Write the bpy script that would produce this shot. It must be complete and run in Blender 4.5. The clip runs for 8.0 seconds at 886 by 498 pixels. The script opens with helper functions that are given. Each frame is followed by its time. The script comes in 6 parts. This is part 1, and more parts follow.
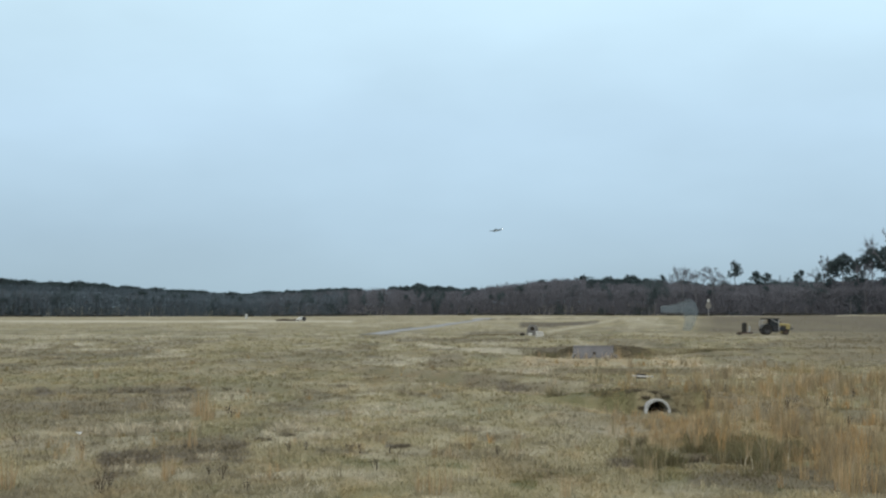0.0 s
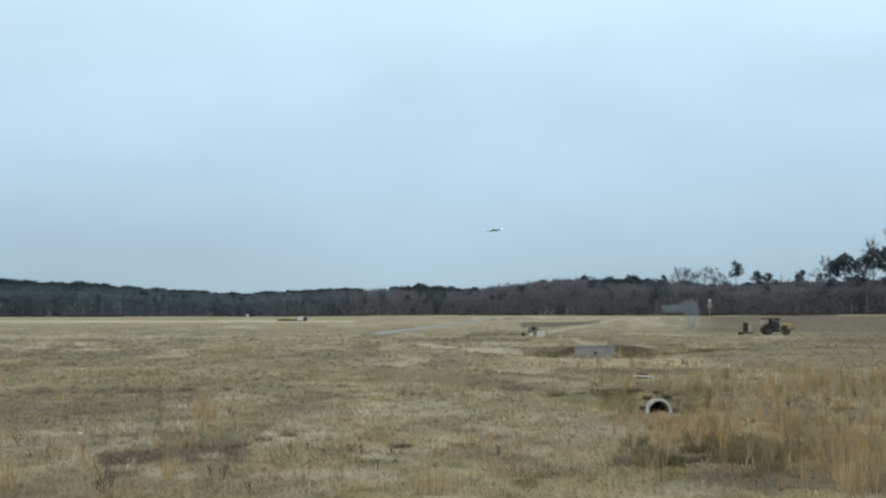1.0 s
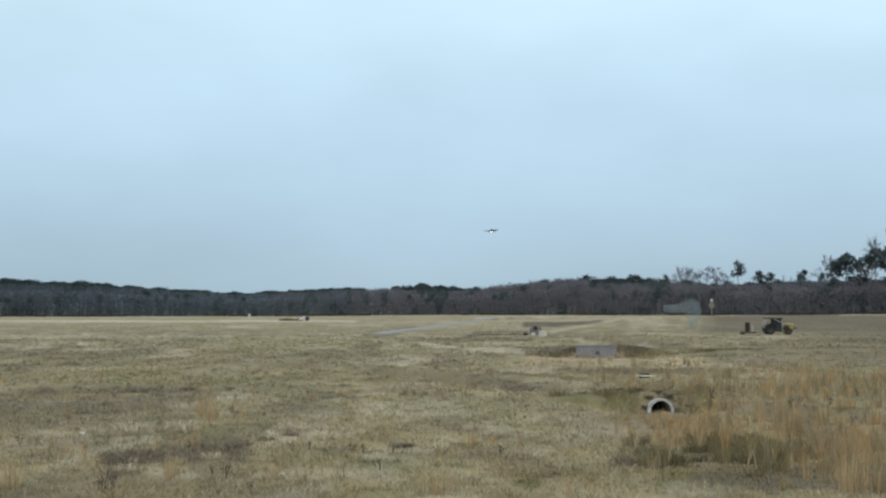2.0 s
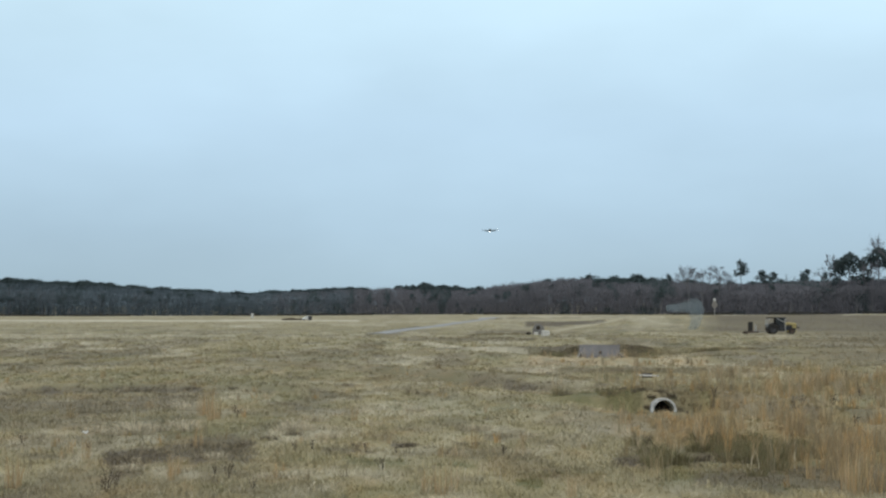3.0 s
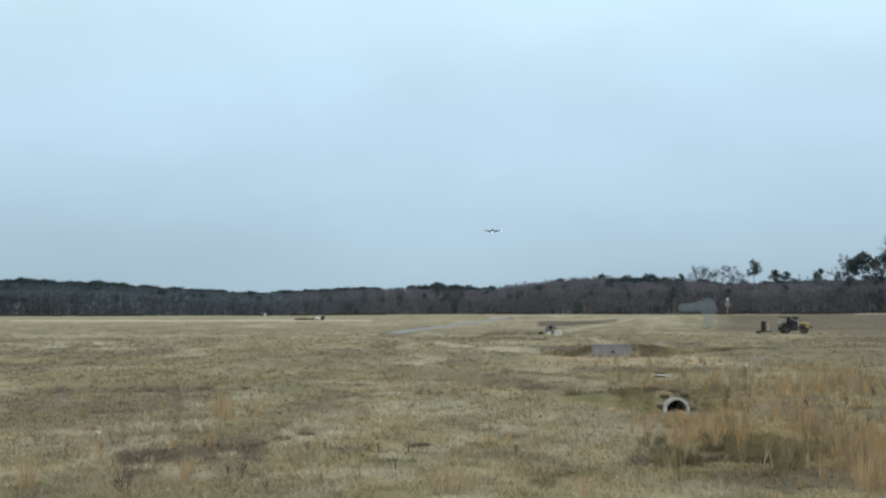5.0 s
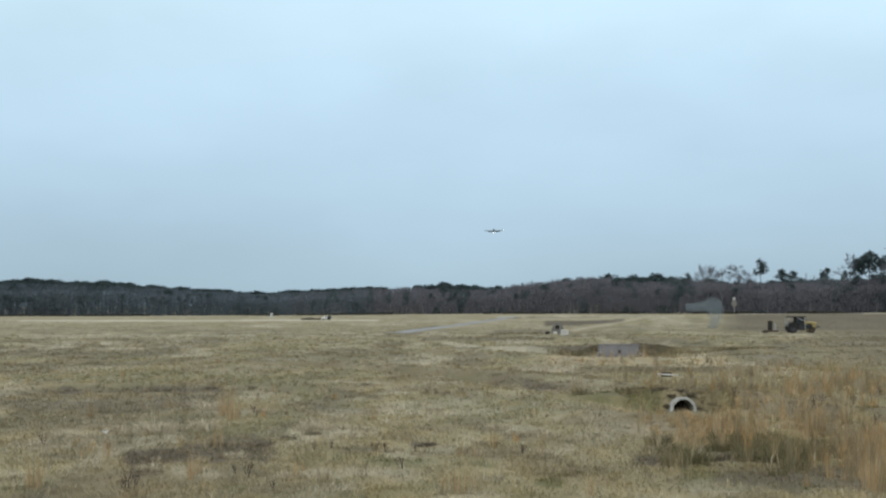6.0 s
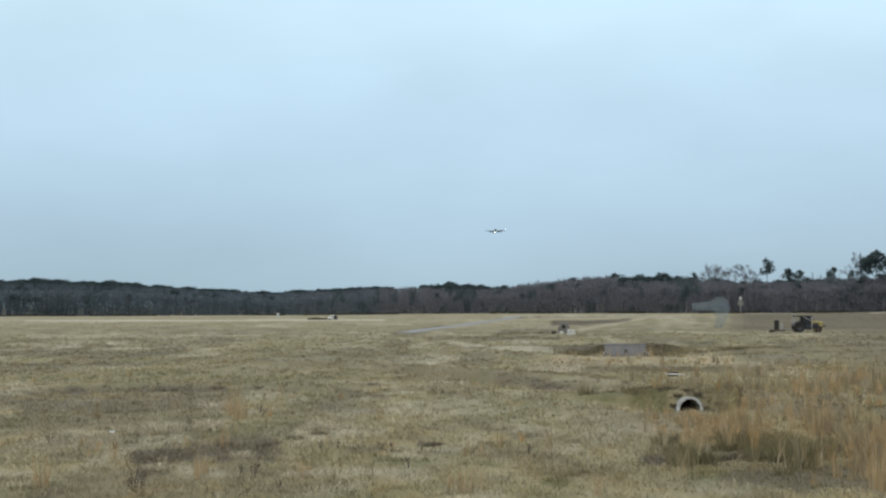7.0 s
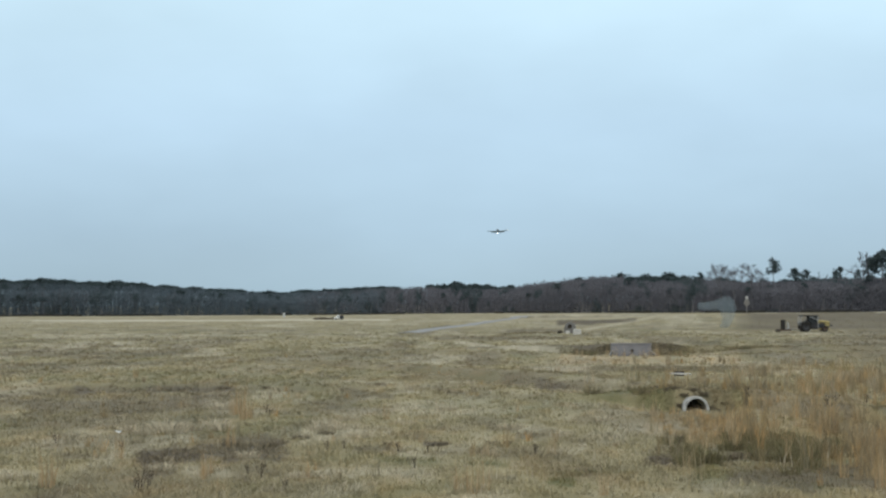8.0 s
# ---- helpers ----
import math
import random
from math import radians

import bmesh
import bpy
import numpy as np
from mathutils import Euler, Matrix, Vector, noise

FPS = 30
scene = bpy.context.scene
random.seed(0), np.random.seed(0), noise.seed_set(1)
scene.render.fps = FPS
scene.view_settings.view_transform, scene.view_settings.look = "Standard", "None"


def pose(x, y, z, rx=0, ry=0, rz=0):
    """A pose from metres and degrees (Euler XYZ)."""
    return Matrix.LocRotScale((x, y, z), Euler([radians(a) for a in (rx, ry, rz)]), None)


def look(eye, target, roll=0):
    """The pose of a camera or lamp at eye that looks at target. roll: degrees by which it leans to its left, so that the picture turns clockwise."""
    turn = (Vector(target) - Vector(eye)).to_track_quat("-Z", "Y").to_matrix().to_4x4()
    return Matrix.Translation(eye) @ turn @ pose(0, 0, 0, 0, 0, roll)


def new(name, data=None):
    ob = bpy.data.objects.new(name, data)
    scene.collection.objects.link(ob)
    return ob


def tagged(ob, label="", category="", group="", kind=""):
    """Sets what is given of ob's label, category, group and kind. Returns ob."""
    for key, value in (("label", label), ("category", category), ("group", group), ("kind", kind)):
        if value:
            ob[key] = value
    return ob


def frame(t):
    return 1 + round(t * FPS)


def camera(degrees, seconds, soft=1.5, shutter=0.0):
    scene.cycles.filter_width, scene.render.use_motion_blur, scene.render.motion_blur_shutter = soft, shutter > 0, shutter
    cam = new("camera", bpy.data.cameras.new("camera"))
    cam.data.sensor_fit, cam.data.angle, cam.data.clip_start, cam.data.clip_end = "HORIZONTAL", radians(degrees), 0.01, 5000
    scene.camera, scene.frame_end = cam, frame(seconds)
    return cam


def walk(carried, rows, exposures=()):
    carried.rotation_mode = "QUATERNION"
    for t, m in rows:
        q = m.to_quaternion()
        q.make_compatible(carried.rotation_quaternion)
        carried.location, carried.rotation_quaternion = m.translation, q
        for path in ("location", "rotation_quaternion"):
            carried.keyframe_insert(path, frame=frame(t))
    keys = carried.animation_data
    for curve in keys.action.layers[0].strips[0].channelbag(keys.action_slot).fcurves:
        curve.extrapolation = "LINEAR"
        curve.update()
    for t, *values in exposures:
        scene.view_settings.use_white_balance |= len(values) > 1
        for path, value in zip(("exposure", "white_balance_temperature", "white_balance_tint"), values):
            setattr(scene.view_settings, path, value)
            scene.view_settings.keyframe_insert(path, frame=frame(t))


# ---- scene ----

# ---------------------------------------------------------------- camera
EYE = (0.0, 0.0, 5.0)
cam = camera(30.0, 8.0, soft=2.3)
# seconds, turn to the left, tilt above the level, lean
TURNS = ((0.0, 0.0, 2.016, 0.0), (0.5, 0.012, 2.017, 0.011), (1.0, 0.040, 2.016, 0.017), (1.5, 0.072, 2.014, 0.020),
         (2.2, 0.122, 2.001, 0.018), (3.0, 0.205, 1.988, 0.016), (3.5, 0.308, 1.984, 0.019), (4.0, 0.421, 1.984, 0.025),
         (4.5, 0.530, 1.983, 0.036), (5.2, 0.682, 1.977, 0.073), (6.0, 0.859, 1.970, 0.110), (6.5, 0.967, 1.965, 0.130),
         (7.0, 1.075, 1.959, 0.157), (7.5, 1.183, 1.954, 0.186), (8.0, 1.283, 1.952, 0.202))
walk(cam, [(t, pose(*EYE, 90, 0, turn) @ pose(0, 0, 0, tilt, 0, 0) @ pose(0, 0, 0, 0, 0, -lean)) for t, turn, tilt, lean in TURNS])

# ---------------------------------------------------------------- sky and sun
SUN_HEIGHT, SUN_TURN = radians(38), radians(200)
world = bpy.data.worlds.new("overcast_sky")
scene.world = world
world.use_nodes = True
wn, wl = world.node_tree.nodes, world.node_tree.links
wn.clear()
w_out, w_bg = wn.new("ShaderNodeOutputWorld"), wn.new("ShaderNodeBackground")
w_sky = wn.new("ShaderNodeTexSky")
w_sky.sky_type, w_sky.sun_disc = "NISHITA", False
w_sky.sun_elevation, w_sky.sun_rotation = SUN_HEIGHT, SUN_TURN
w_co, w_sep, w_ramp = wn.new("ShaderNodeTexCoord"), wn.new("ShaderNodeSeparateXYZ"), wn.new("ShaderNodeValToRGB")
w_noise, w_map, w_cl, w_mul = wn.new("ShaderNodeTexNoise"), wn.new("ShaderNodeMapping"), wn.new("ShaderNodeMapRange"), wn.new("ShaderNodeMix")
w_mix, w_gain = wn.new("ShaderNodeMix"), wn.new("ShaderNodeMix")
w_mul.data_type = w_mix.data_type = w_gain.data_type = "RGBA"
w_mul.blend_type = w_gain.blend_type = "MULTIPLY"
wl.new(w_co.outputs["Generated"], w_sep.inputs[0])
wl.new(w_sep.outputs["Z"], w_ramp.inputs[0])
while len(w_ramp.color_ramp.elements) < 5:
    w_ramp.color_ramp.elements.new(0.5)
for e, (p, c) in zip(w_ramp.color_ramp.elements, ((0.0, (0.38, 0.53, 0.63)), (0.045, (0.428, 0.598, 0.742)), (0.11, (0.535, 0.735, 0.905)),
                                                  (0.19, (0.66, 0.89, 1.03)), (1.0, (1.05, 1.05, 1.05)))):
    e.position, e.color = p, (*c, 1)
wl.new(w_co.outputs["Generated"], w_map.inputs[0])
w_map.inputs["Scale"].default_value = (3.0, 3.0, 7.0)
wl.new(w_map.outputs[0], w_noise.inputs["Vector"])
w_noise.inputs["Scale"].default_value, w_noise.inputs["Detail"].default_value, w_noise.inputs["Roughness"].default_value = 1.6, 4, 0.5
wl.new(w_noise.outputs[0], w_cl.inputs[0])
w_cl.inputs[1].default_value, w_cl.inputs[2].default_value, w_cl.inputs[3].default_value, w_cl.inputs[4].default_value = 0.3, 0.7, 0.93, 1.07
wl.new(w_ramp.outputs[0], w_mul.inputs[6])
wl.new(w_cl.outputs[0], w_mul.inputs[7])
w_mul.inputs[0].default_value = 1.0
wl.new(w_sky.outputs[0], w_gain.inputs[6])
w_gain.inputs[0].default_value, w_gain.inputs[7].default_value = 1.0, (0.09, 0.09, 0.09, 1)
wl.new(w_gain.outputs[2], w_mix.inputs[7])
wl.new(w_mul.outputs[2], w_mix.inputs[6])
w_mix.inputs[0].default_value = 0.08
wl.new(w_mix.outputs[2], w_bg.inputs[0])
wl.new(w_bg.outputs[0], w_out.inputs[0])
w_bg.inputs[1].default_value = 1.0

sun = new("sun", bpy.data.lights.new("sun", "SUN"))
sun.data.energy, sun.data.angle, sun.data.color = 1.0, radians(25), (1.0, 0.94, 0.85)
sun.matrix_world = look((0, 0, 60), (60 * math.sin(SUN_TURN) * -1, 60 * math.cos(SUN_TURN) * -1, 60 - 60 * math.tan(SUN_HEIGHT)))
scene.view_settings.exposure = 0.0


# ---------------------------------------------------------------- small tools
def vnoise(x, y, seed=0):
    """Smooth value noise in 0..1 for arrays."""
    xi, yi = np.floor(x).astype(np.int64), np.floor(y).astype(np.int64)
    fx, fy = x - xi, y - yi
    fx, fy = fx * fx * (3 - 2 * fx), fy * fy * (3 - 2 * fy)

    def h(i, j):
        n = (i * 374761393 + j * 668265263 + seed * 982451653) & 0x7FFFFFFF
        n = ((n ^ (n >> 13)) * 1274126177) & 0x7FFFFFFF
        return ((n ^ (n >> 16)) & 0xFFFF) / 65535.0
    return (h(xi, yi) * (1 - fx) + h(xi + 1, yi) * fx) * (1 - fy) + (h(xi, yi + 1) * (1 - fx) + h(xi + 1, yi + 1) * fx) * fy


def fbm(x, y, seed=0, octaves=3):
    total, amp, norm = 0, 1.0, 0
    for k in range(octaves):
        total, norm, amp = total + amp * vnoise(x * 2 ** k, y * 2 ** k, seed + k), norm + amp, amp * 0.55
    return total / norm


def step(a, b, x):
    t = np.clip((x - a) / (b - a), 0, 1)
    return t * t * (3 - 2 * t)


def streaks(x, y, rows):
    """The strongest of some long patches, each from one place to another with a half width and a strength, with frayed edges."""
    x, y = np.asarray(x, float), np.asarray(y, float)
    shape = x.shape
    x, y = x.ravel(), y.ravel()
    ahead = np.maximum(y, 5.0)
    p, q, out = x / ahead, 1 / ahead, np.zeros(len(x))
    for x0, y0, x1, y1, half, strength in rows:
        m = 2 / (1 / y0 + 1 / y1)
        reach = 2.0 * half / m
        lo, hi = min(x0 / y0, x1 / y1) - reach, max(x0 / y0, x1 / y1) + reach
        near = np.nonzero((p > lo) & (p < hi) & (q > 1 / max(y0, y1) - reach / 5) & (q < 1 / min(y0, y1) + reach / 5))[0]
        if len(near) == 0:
            continue
        a, b = x[near], y[near]
        ax, ay, bx, by = m * x0 / y0, 5 * (1 - m / y0), m * x1 / y1, 5 * (1 - m / y1)
        px, py = m * p[near], 5 * (1 - m * q[near])
        dx, dy = bx - ax, by - ay
        s = np.clip(((px - ax) * dx + (py - ay) * dy) / (dx * dx + dy * dy + 1e-9), 0, 1)
        d = np.hypot(px - ax - s * dx, py - ay - s * dy) / half
        k = 70 / m
        d = d + 0.7 * (vnoise(a * 1.1 * k, b * 0.35 * k, 77) - 0.5) + 0.5 * (vnoise(a * 3.7 * k, b * 1.2 * k, 78) - 0.5)
        out[near] = np.maximum(out[near], strength * (1 - step(0.35, 1.25, d)))
    return out.reshape(shape)


def along(x, y, line):
    """Distance to a line of points, and the share of the way along it."""
    best = np.full(np.shape(x), 1e9)
    for (ax, ay), (bx, by) in zip(line, line[1:]):
        dx, dy = bx - ax, by - ay
        s = np.clip(((x - ax) * dx + (y - ay) * dy) / (dx * dx + dy * dy), 0, 1)
        best = np.minimum(best, np.hypot(x - ax - s * dx, y - ay - s * dy))
    return best


def mesh_np(name, verts, tris, material, cover=None, smooth=False):
    verts, tris = np.asarray(verts, np.float32).reshape(-1, 3), np.asarray(tris, np.int32).reshape(-1, 3)
    me = bpy.data.meshes.new(name)
    me.vertices.add(len(verts))
    me.vertices.foreach_set("co", verts.ravel())
    me.loops.add(tris.size)
    me.loops.foreach_set("vertex_index", tris.ravel())
    me.polygons.add(len(tris))
    me.polygons.foreach_set("loop_start", np.arange(0, tris.size, 3, dtype=np.int32))
    me.polygons.foreach_set("use_smooth", np.full(len(tris), smooth))
    me.update(calc_edges=True)
    if cover is not None:
        at = me.attributes.new("cover", "FLOAT_COLOR", "POINT")
        at.data.foreach_set("color", np.asarray(cover, np.float32).ravel())
    me.materials.append(material)
    return me


def part(name, bm, material, parent=None, label="", smooth=False):
    me = bpy.data.meshes.new(name)
    bm.to_mesh(me)
    bm.free()
    for p in me.polygons:
        p.use_smooth = smooth
    me.materials.append(material)
    ob = new(name, me)
    ob.parent = parent
    return tagged(ob, label)


def box(x0, x1, y0, y1, z0, z1, bevel=0.0, bm=None):
    bm = bm or bmesh.new()
    made = bmesh.ops.create_cube(bm, size=1, matrix=Matrix.Translation(((x0 + x1) / 2, (y0 + y1) / 2, (z0 + z1) / 2)) @ Matrix.Diagonal((x1 - x0, y1 - y0, z1 - z0, 1)))
    if bevel:
        es = list({e for v in made["verts"] for e in v.link_edges})
        bmesh.ops.bevel(bm, geom=es, offset=bevel, segments=2, affect="EDGES", profile=0.5)
    return bm


def rod(a, b, r0, r1=None, n=10, bm=None):
    bm = bm or bmesh.new()
    a, b = Vector(a), Vector(b)
    q = (b - a).to_track_quat("Z", "Y").to_matrix().to_4x4()
    bmesh.ops.create_cone(bm, cap_ends=True, segments=n, radius1=r0, radius2=r0 if r1 is None else r1, depth=(b - a).length,
                          matrix=Matrix.Translation((a + b) / 2) @ q)
    return bm


def lathe(profile, n=28, bm=None, m=None):
    """Turn a profile of (radius, z) about z; closed."""
    bm = bm or bmesh.new()
    rings = [[bm.verts.new((m or Matrix()) @ Vector((r * math.cos(math.tau * k / n), r * math.sin(math.tau * k / n), z))) for k in range(n)] for r, z in profile]
    for i in range(len(rings)):
        for k in range(n):
            bm.faces.new((rings[i - 1][k], rings[i - 1][(k + 1) % n], rings[i][(k + 1) % n], rings[i][k]))
    bmesh.ops.recalc_face_normals(bm, faces=bm.faces)
    return bm


def loft(sections, n=14):
    """A hull through sections (x, centre z, half width, half height, squareness)."""
    bm, rings = bmesh.new(), []
    for x, cz, w, h, sq in sections:
        ring = []
        for k in range(n):
            a = math.tau * k / n
            c, s = math.cos(a), math.sin(a)
            ring.append(bm.verts.new((x, w * math.copysign(abs(c) ** sq, c), cz + h * math.copysign(abs(s) ** sq, s))))
        rings.append(ring)
    for a, b in zip(rings, rings[1:]):
        for k in range(n):
            bm.faces.new((a[k], a[(k + 1) % n], b[(k + 1) % n], b[k]))
    bm.faces.new(rings[0])
    bm.faces.new(rings[-1])
    bmesh.ops.recalc_face_normals(bm, faces=bm.faces)
    return bm


def tubes(p0, p1, r0, r1):
    """Many thin three-sided stems at once: vertices and triangles."""
    p0, p1 = np.asarray(p0, float), np.asarray(p1, float)
    d = p1 - p0
    d /= np.linalg.norm(d, axis=1)[:, None] + 1e-9
    ref = np.where(np.abs(d[:, 2:3]) > 0.9, np.array([[1.0, 0, 0]]), np.array([[0, 0, 1.0]]))
    u = np.cross(d, ref)
    u /= np.linalg.norm(u, axis=1)[:, None]
    w = np.cross(d, u)
    v = []
    for p, r in ((p0, r0), (p1, r1)):
        r = np.broadcast_to(np.asarray(r, float), len(p0))[:, None]
        for k in range(3):
            v.append(p + r * (u * math.cos(k * 2.0944) + w * math.sin(k * 2.0944)))
    v = np.stack(v, 1)
    f = np.array([[0, 1, 4], [0, 4, 3], [1, 2, 5], [1, 5, 4], [2, 0, 3], [2, 3, 5]])
    t = (np.arange(len(p0)) * 6)[:, None, None] + f[None]
    return v.reshape(-1, 3), t.reshape(-1, 3)


def joined(pieces):
    vs, fs, n = [], [], 0
    for v, f in pieces:
        vs.append(v)
        fs.append(np.asarray(f) + n)
        n += len(v)
    return np.concatenate(vs), np.concatenate(fs)


# ---------------------------------------------------------------- materials
def material(name, rough=0.8, metal=0.0, spec=0.3):
    m = bpy.data.materials.new(name)
    m.use_nodes = True
    b = m.node_tree.nodes["Principled BSDF"]
    b.inputs["Roughness"].default_value, b.inputs["Metallic"].default_value, b.inputs["Specular IOR Level"].default_value = rough, metal, spec
    return m, m.node_tree.nodes, m.node_tree.links, b


def mix_rgb(nodes, links, fac, a, b, mode="MIX"):
    n = nodes.new("ShaderNodeMix")
    n.data_type, n.blend_type = "RGBA", mode
    for socket, value in ((n.inputs[0], fac), (n.inputs[6], a), (n.inputs[7], b)):
        if isinstance(value, bpy.types.NodeSocket):
            links.new(value, socket)
        elif isinstance(value, (int, float)):
            socket.default_value = value
        else:
            socket.default_value = (*value, 1)
    return n.outputs[2]


def noise_fac(nodes, links, scale, detail=4, lo=0.35, hi=0.65, stretch=(1, 1, 1)):
    c, mp, n, r = nodes.new("ShaderNodeTexCoord"), nodes.new("ShaderNodeMapping"), nodes.new("ShaderNodeTexNoise"), nodes.new("ShaderNodeMapRange")
    links.new(c.outputs["Object"], mp.inputs[0])
    mp.inputs["Scale"].default_value = stretch
    links.new(mp.outputs[0], n.inputs["Vector"])
    n.inputs["Scale"].default_value, n.inputs["Detail"].default_value = scale, detail
    links.new(n.outputs[0], r.inputs[0])
    r.inputs[1].default_value, r.inputs[2].default_value = lo, hi
    return r.outputs[0]


def worn(name, base, dark, scale=6.0, rough=0.8, metal=0.0, spec=0.3, bump=0.0, fine=40.0, island=0.0, fluffy=False):
    """A surface of two tones at a coarse and a fine scale, with relief."""
    m, nodes, links, b = material(name, rough, metal, spec)
    c = mix_rgb(nodes, links, noise_fac(nodes, links, scale), dark, base)
    c = mix_rgb(nodes, links, noise_fac(nodes, links, fine, 2, 0.2, 0.8), tuple(0.8 * v for v in base), c)
    if island:
        g, r = nodes.new("ShaderNodeNewGeometry"), nodes.new("ShaderNodeMapRange")
        links.new(g.outputs["Random Per Island"], r.inputs[0])
        r.inputs[3].default_value, r.inputs[4].default_value = 1 - island, 1 + island
        c = mix_rgb(nodes, links, 1.0, c, r.outputs[0], "MULTIPLY")
    links.new(c, b.inputs["Base Color"])
    if fluffy:
        g, soft, rise = nodes.new("ShaderNodeNewGeometry"), nodes.new("ShaderNodeVectorMath"), nodes.new("ShaderNodeVectorMath")
        soft.operation, rise.operation = "SCALE", "ADD"
        links.new(g.outputs["Normal"], soft.inputs[0])
        soft.inputs["Scale"].default_value, rise.inputs[1].default_value = 0.6, (0, -0.25, 0.6)
        links.new(soft.outputs[0], rise.inputs[0])
        links.new(rise.outputs[0], b.inputs["Normal"])
    if bump:
        bp = nodes.new("ShaderNodeBump")
        bp.inputs["Strength"].default_value, bp.inputs["Distance"].default_value = bump, 0.02
        links.new(noise_fac(nodes, links, fine, 3, 0, 1), bp.inputs["Height"])
        links.new(bp.outputs[0], b.inputs["Normal"])
    return m


STRAW, STRAW_WARM, BLEACHED, DEAD, OLIVE, RUST = (0.302, 0.258, 0.148), (0.368, 0.308, 0.172), (0.60, 0.54, 0.41), (0.136, 0.111, 0.077), (0.128, 0.130, 0.052), (0.50, 0.295, 0.112)


def meadow_material(name, blades, low=1.30, high=1.50):
    """Winter grass: straw by default; the cover attribute says where it is dead weeds, green or rusty, and how pale,
    painted bank shade included.
    """
    m, nodes, links, b = material(name, 0.9, 0, 0.15)
    at, sep = nodes.new("ShaderNodeAttribute"), nodes.new("ShaderNodeSeparateColor")
    at.attribute_name = "cover"
    links.new(at.outputs["Color"], sep.inputs[0])
    c = mix_rgb(nodes, links, noise_fac(nodes, links, 0.35, 5, 0.36, 0.68, (1, 0.45, 1)), STRAW, STRAW_WARM)
    c = mix_rgb(nodes, links, at.outputs["Alpha"], c, BLEACHED)
    c = mix_rgb(nodes, links, sep.outputs[1], c, OLIVE)
    c = mix_rgb(nodes, links, sep.outputs[2], c, RUST)
    c = mix_rgb(nodes, links, sep.outputs[0], c, DEAD)
    if blades:
        g, r = nodes.new("ShaderNodeNewGeometry"), nodes.new("ShaderNodeMapRange")
        links.new(g.outputs["Random Per Island"], r.inputs[0])
        r.inputs[3].default_value, r.inputs[4].default_value = low, high
        c = mix_rgb(nodes, links, 1.0, c, r.outputs[0], "MULTIPLY")
        out, tr, ad = nodes["Material Output"], nodes.new("ShaderNodeBsdfTranslucent"), nodes.new("ShaderNodeMixShader")
        links.new(c, tr.inputs[0])
        ad.inputs[0].default_value = 0.25
        soft, rise = nodes.new("ShaderNodeVectorMath"), nodes.new("ShaderNodeVectorMath")
        soft.operation, rise.operation = "SCALE", "ADD"
        links.new(g.outputs["Normal"], soft.inputs[0])
        soft.inputs["Scale"].default_value = 0.3
        links.new(soft.outputs[0], rise.inputs[0])
        rise.inputs[1].default_value = (0, 0, 1)
        links.new(rise.outputs[0], b.inputs["Normal"])
        links.new(b.outputs[0], ad.inputs[1])
        links.new(tr.outputs[0], ad.inputs[2])
        links.new(ad.outputs[0], out.inputs[0])
    else:
        c = mix_rgb(nodes, links, 1.0, c, (0.84, 0.84, 0.84), "MULTIPLY")
        c = mix_rgb(nodes, links, noise_fac(nodes, links, 3.0, 4, 0.3, 0.7), mix_rgb(nodes, links, 1.0, c, (0.88, 0.88, 0.87), "MULTIPLY"), c)
        bp = nodes.new("ShaderNodeBump")
        bp.inputs["Strength"].default_value, bp.inputs["Distance"].default_value = 0.2, 0.06
        links.new(noise_fac(nodes, links, 5.0, 5, 0, 1), bp.inputs["Height"])
        links.new(bp.outputs[0], b.inputs["Normal"])
    links.new(c, b.inputs["Base Color"])
    return m


M_GROUND = meadow_material("meadow_ground", False)
M_BLADE = meadow_material("grass_blades", True)
M_BLADE_TALL = meadow_material("tall_grass_blades", True, 1.0, 1.7)
M_ROAD = worn("grey_asphalt", (0.31, 0.305, 0.29), (0.23, 0.225, 0.215), 0.3, 0.85, 0, 0.2, 0.3, 4)
M_CONCRETE = worn("weathered_concrete", (0.50, 0.50, 0.49), (0.21, 0.205, 0.20), 2.6, 0.9, 0, 0.2, 0.4, 14)
M_CONCRETE_OLD = worn("stained_concrete", (0.225, 0.212, 0.192), (0.12, 0.113, 0.102), 1.2, 0.92, 0, 0.2, 0.4, 12)
M_CONCRETE_RIM = worn("mottled_pale_concrete", (0.52, 0.51, 0.48), (0.15, 0.14, 0.13), 3.2, 0.9, 0, 0.2, 0.5, 9)
M_HEADWALL = worn("grey_weathered_concrete", (0.275, 0.26, 0.262), (0.19, 0.18, 0.18), 1.2, 0.92, 0, 0.2, 0.4, 12)
M_CONCRETE_MID = worn("mottled_concrete", (0.37, 0.36, 0.35), (0.15, 0.145, 0.14), 2.2, 0.9, 0, 0.2, 0.4, 12)
M_BLOCK = worn("pale_concrete", (0.62, 0.59, 0.54), (0.40, 0.38, 0.34), 1.5, 0.9, 0, 0.2, 0.4, 12)
# also fills the holes, where its dark tone stands for shade
M_SOIL_HOLLOW = worn("dark_soil_and_hollows", (0.055, 0.045, 0.035), (0.03, 0.025, 0.02), 3.0, 0.95, 0, 0.1, 0.8, 10)
M_BARK = worn("grey_brown_bark", (0.150, 0.148, 0.155), (0.110, 0.109, 0.115), 0.6, 0.95, 0, 0.1, island=0.2)
M_STALK = worn("dark_weed_stalks", (0.115, 0.090, 0.070), (0.07, 0.056, 0.045), 3.0, 0.95, 0, 0.1)
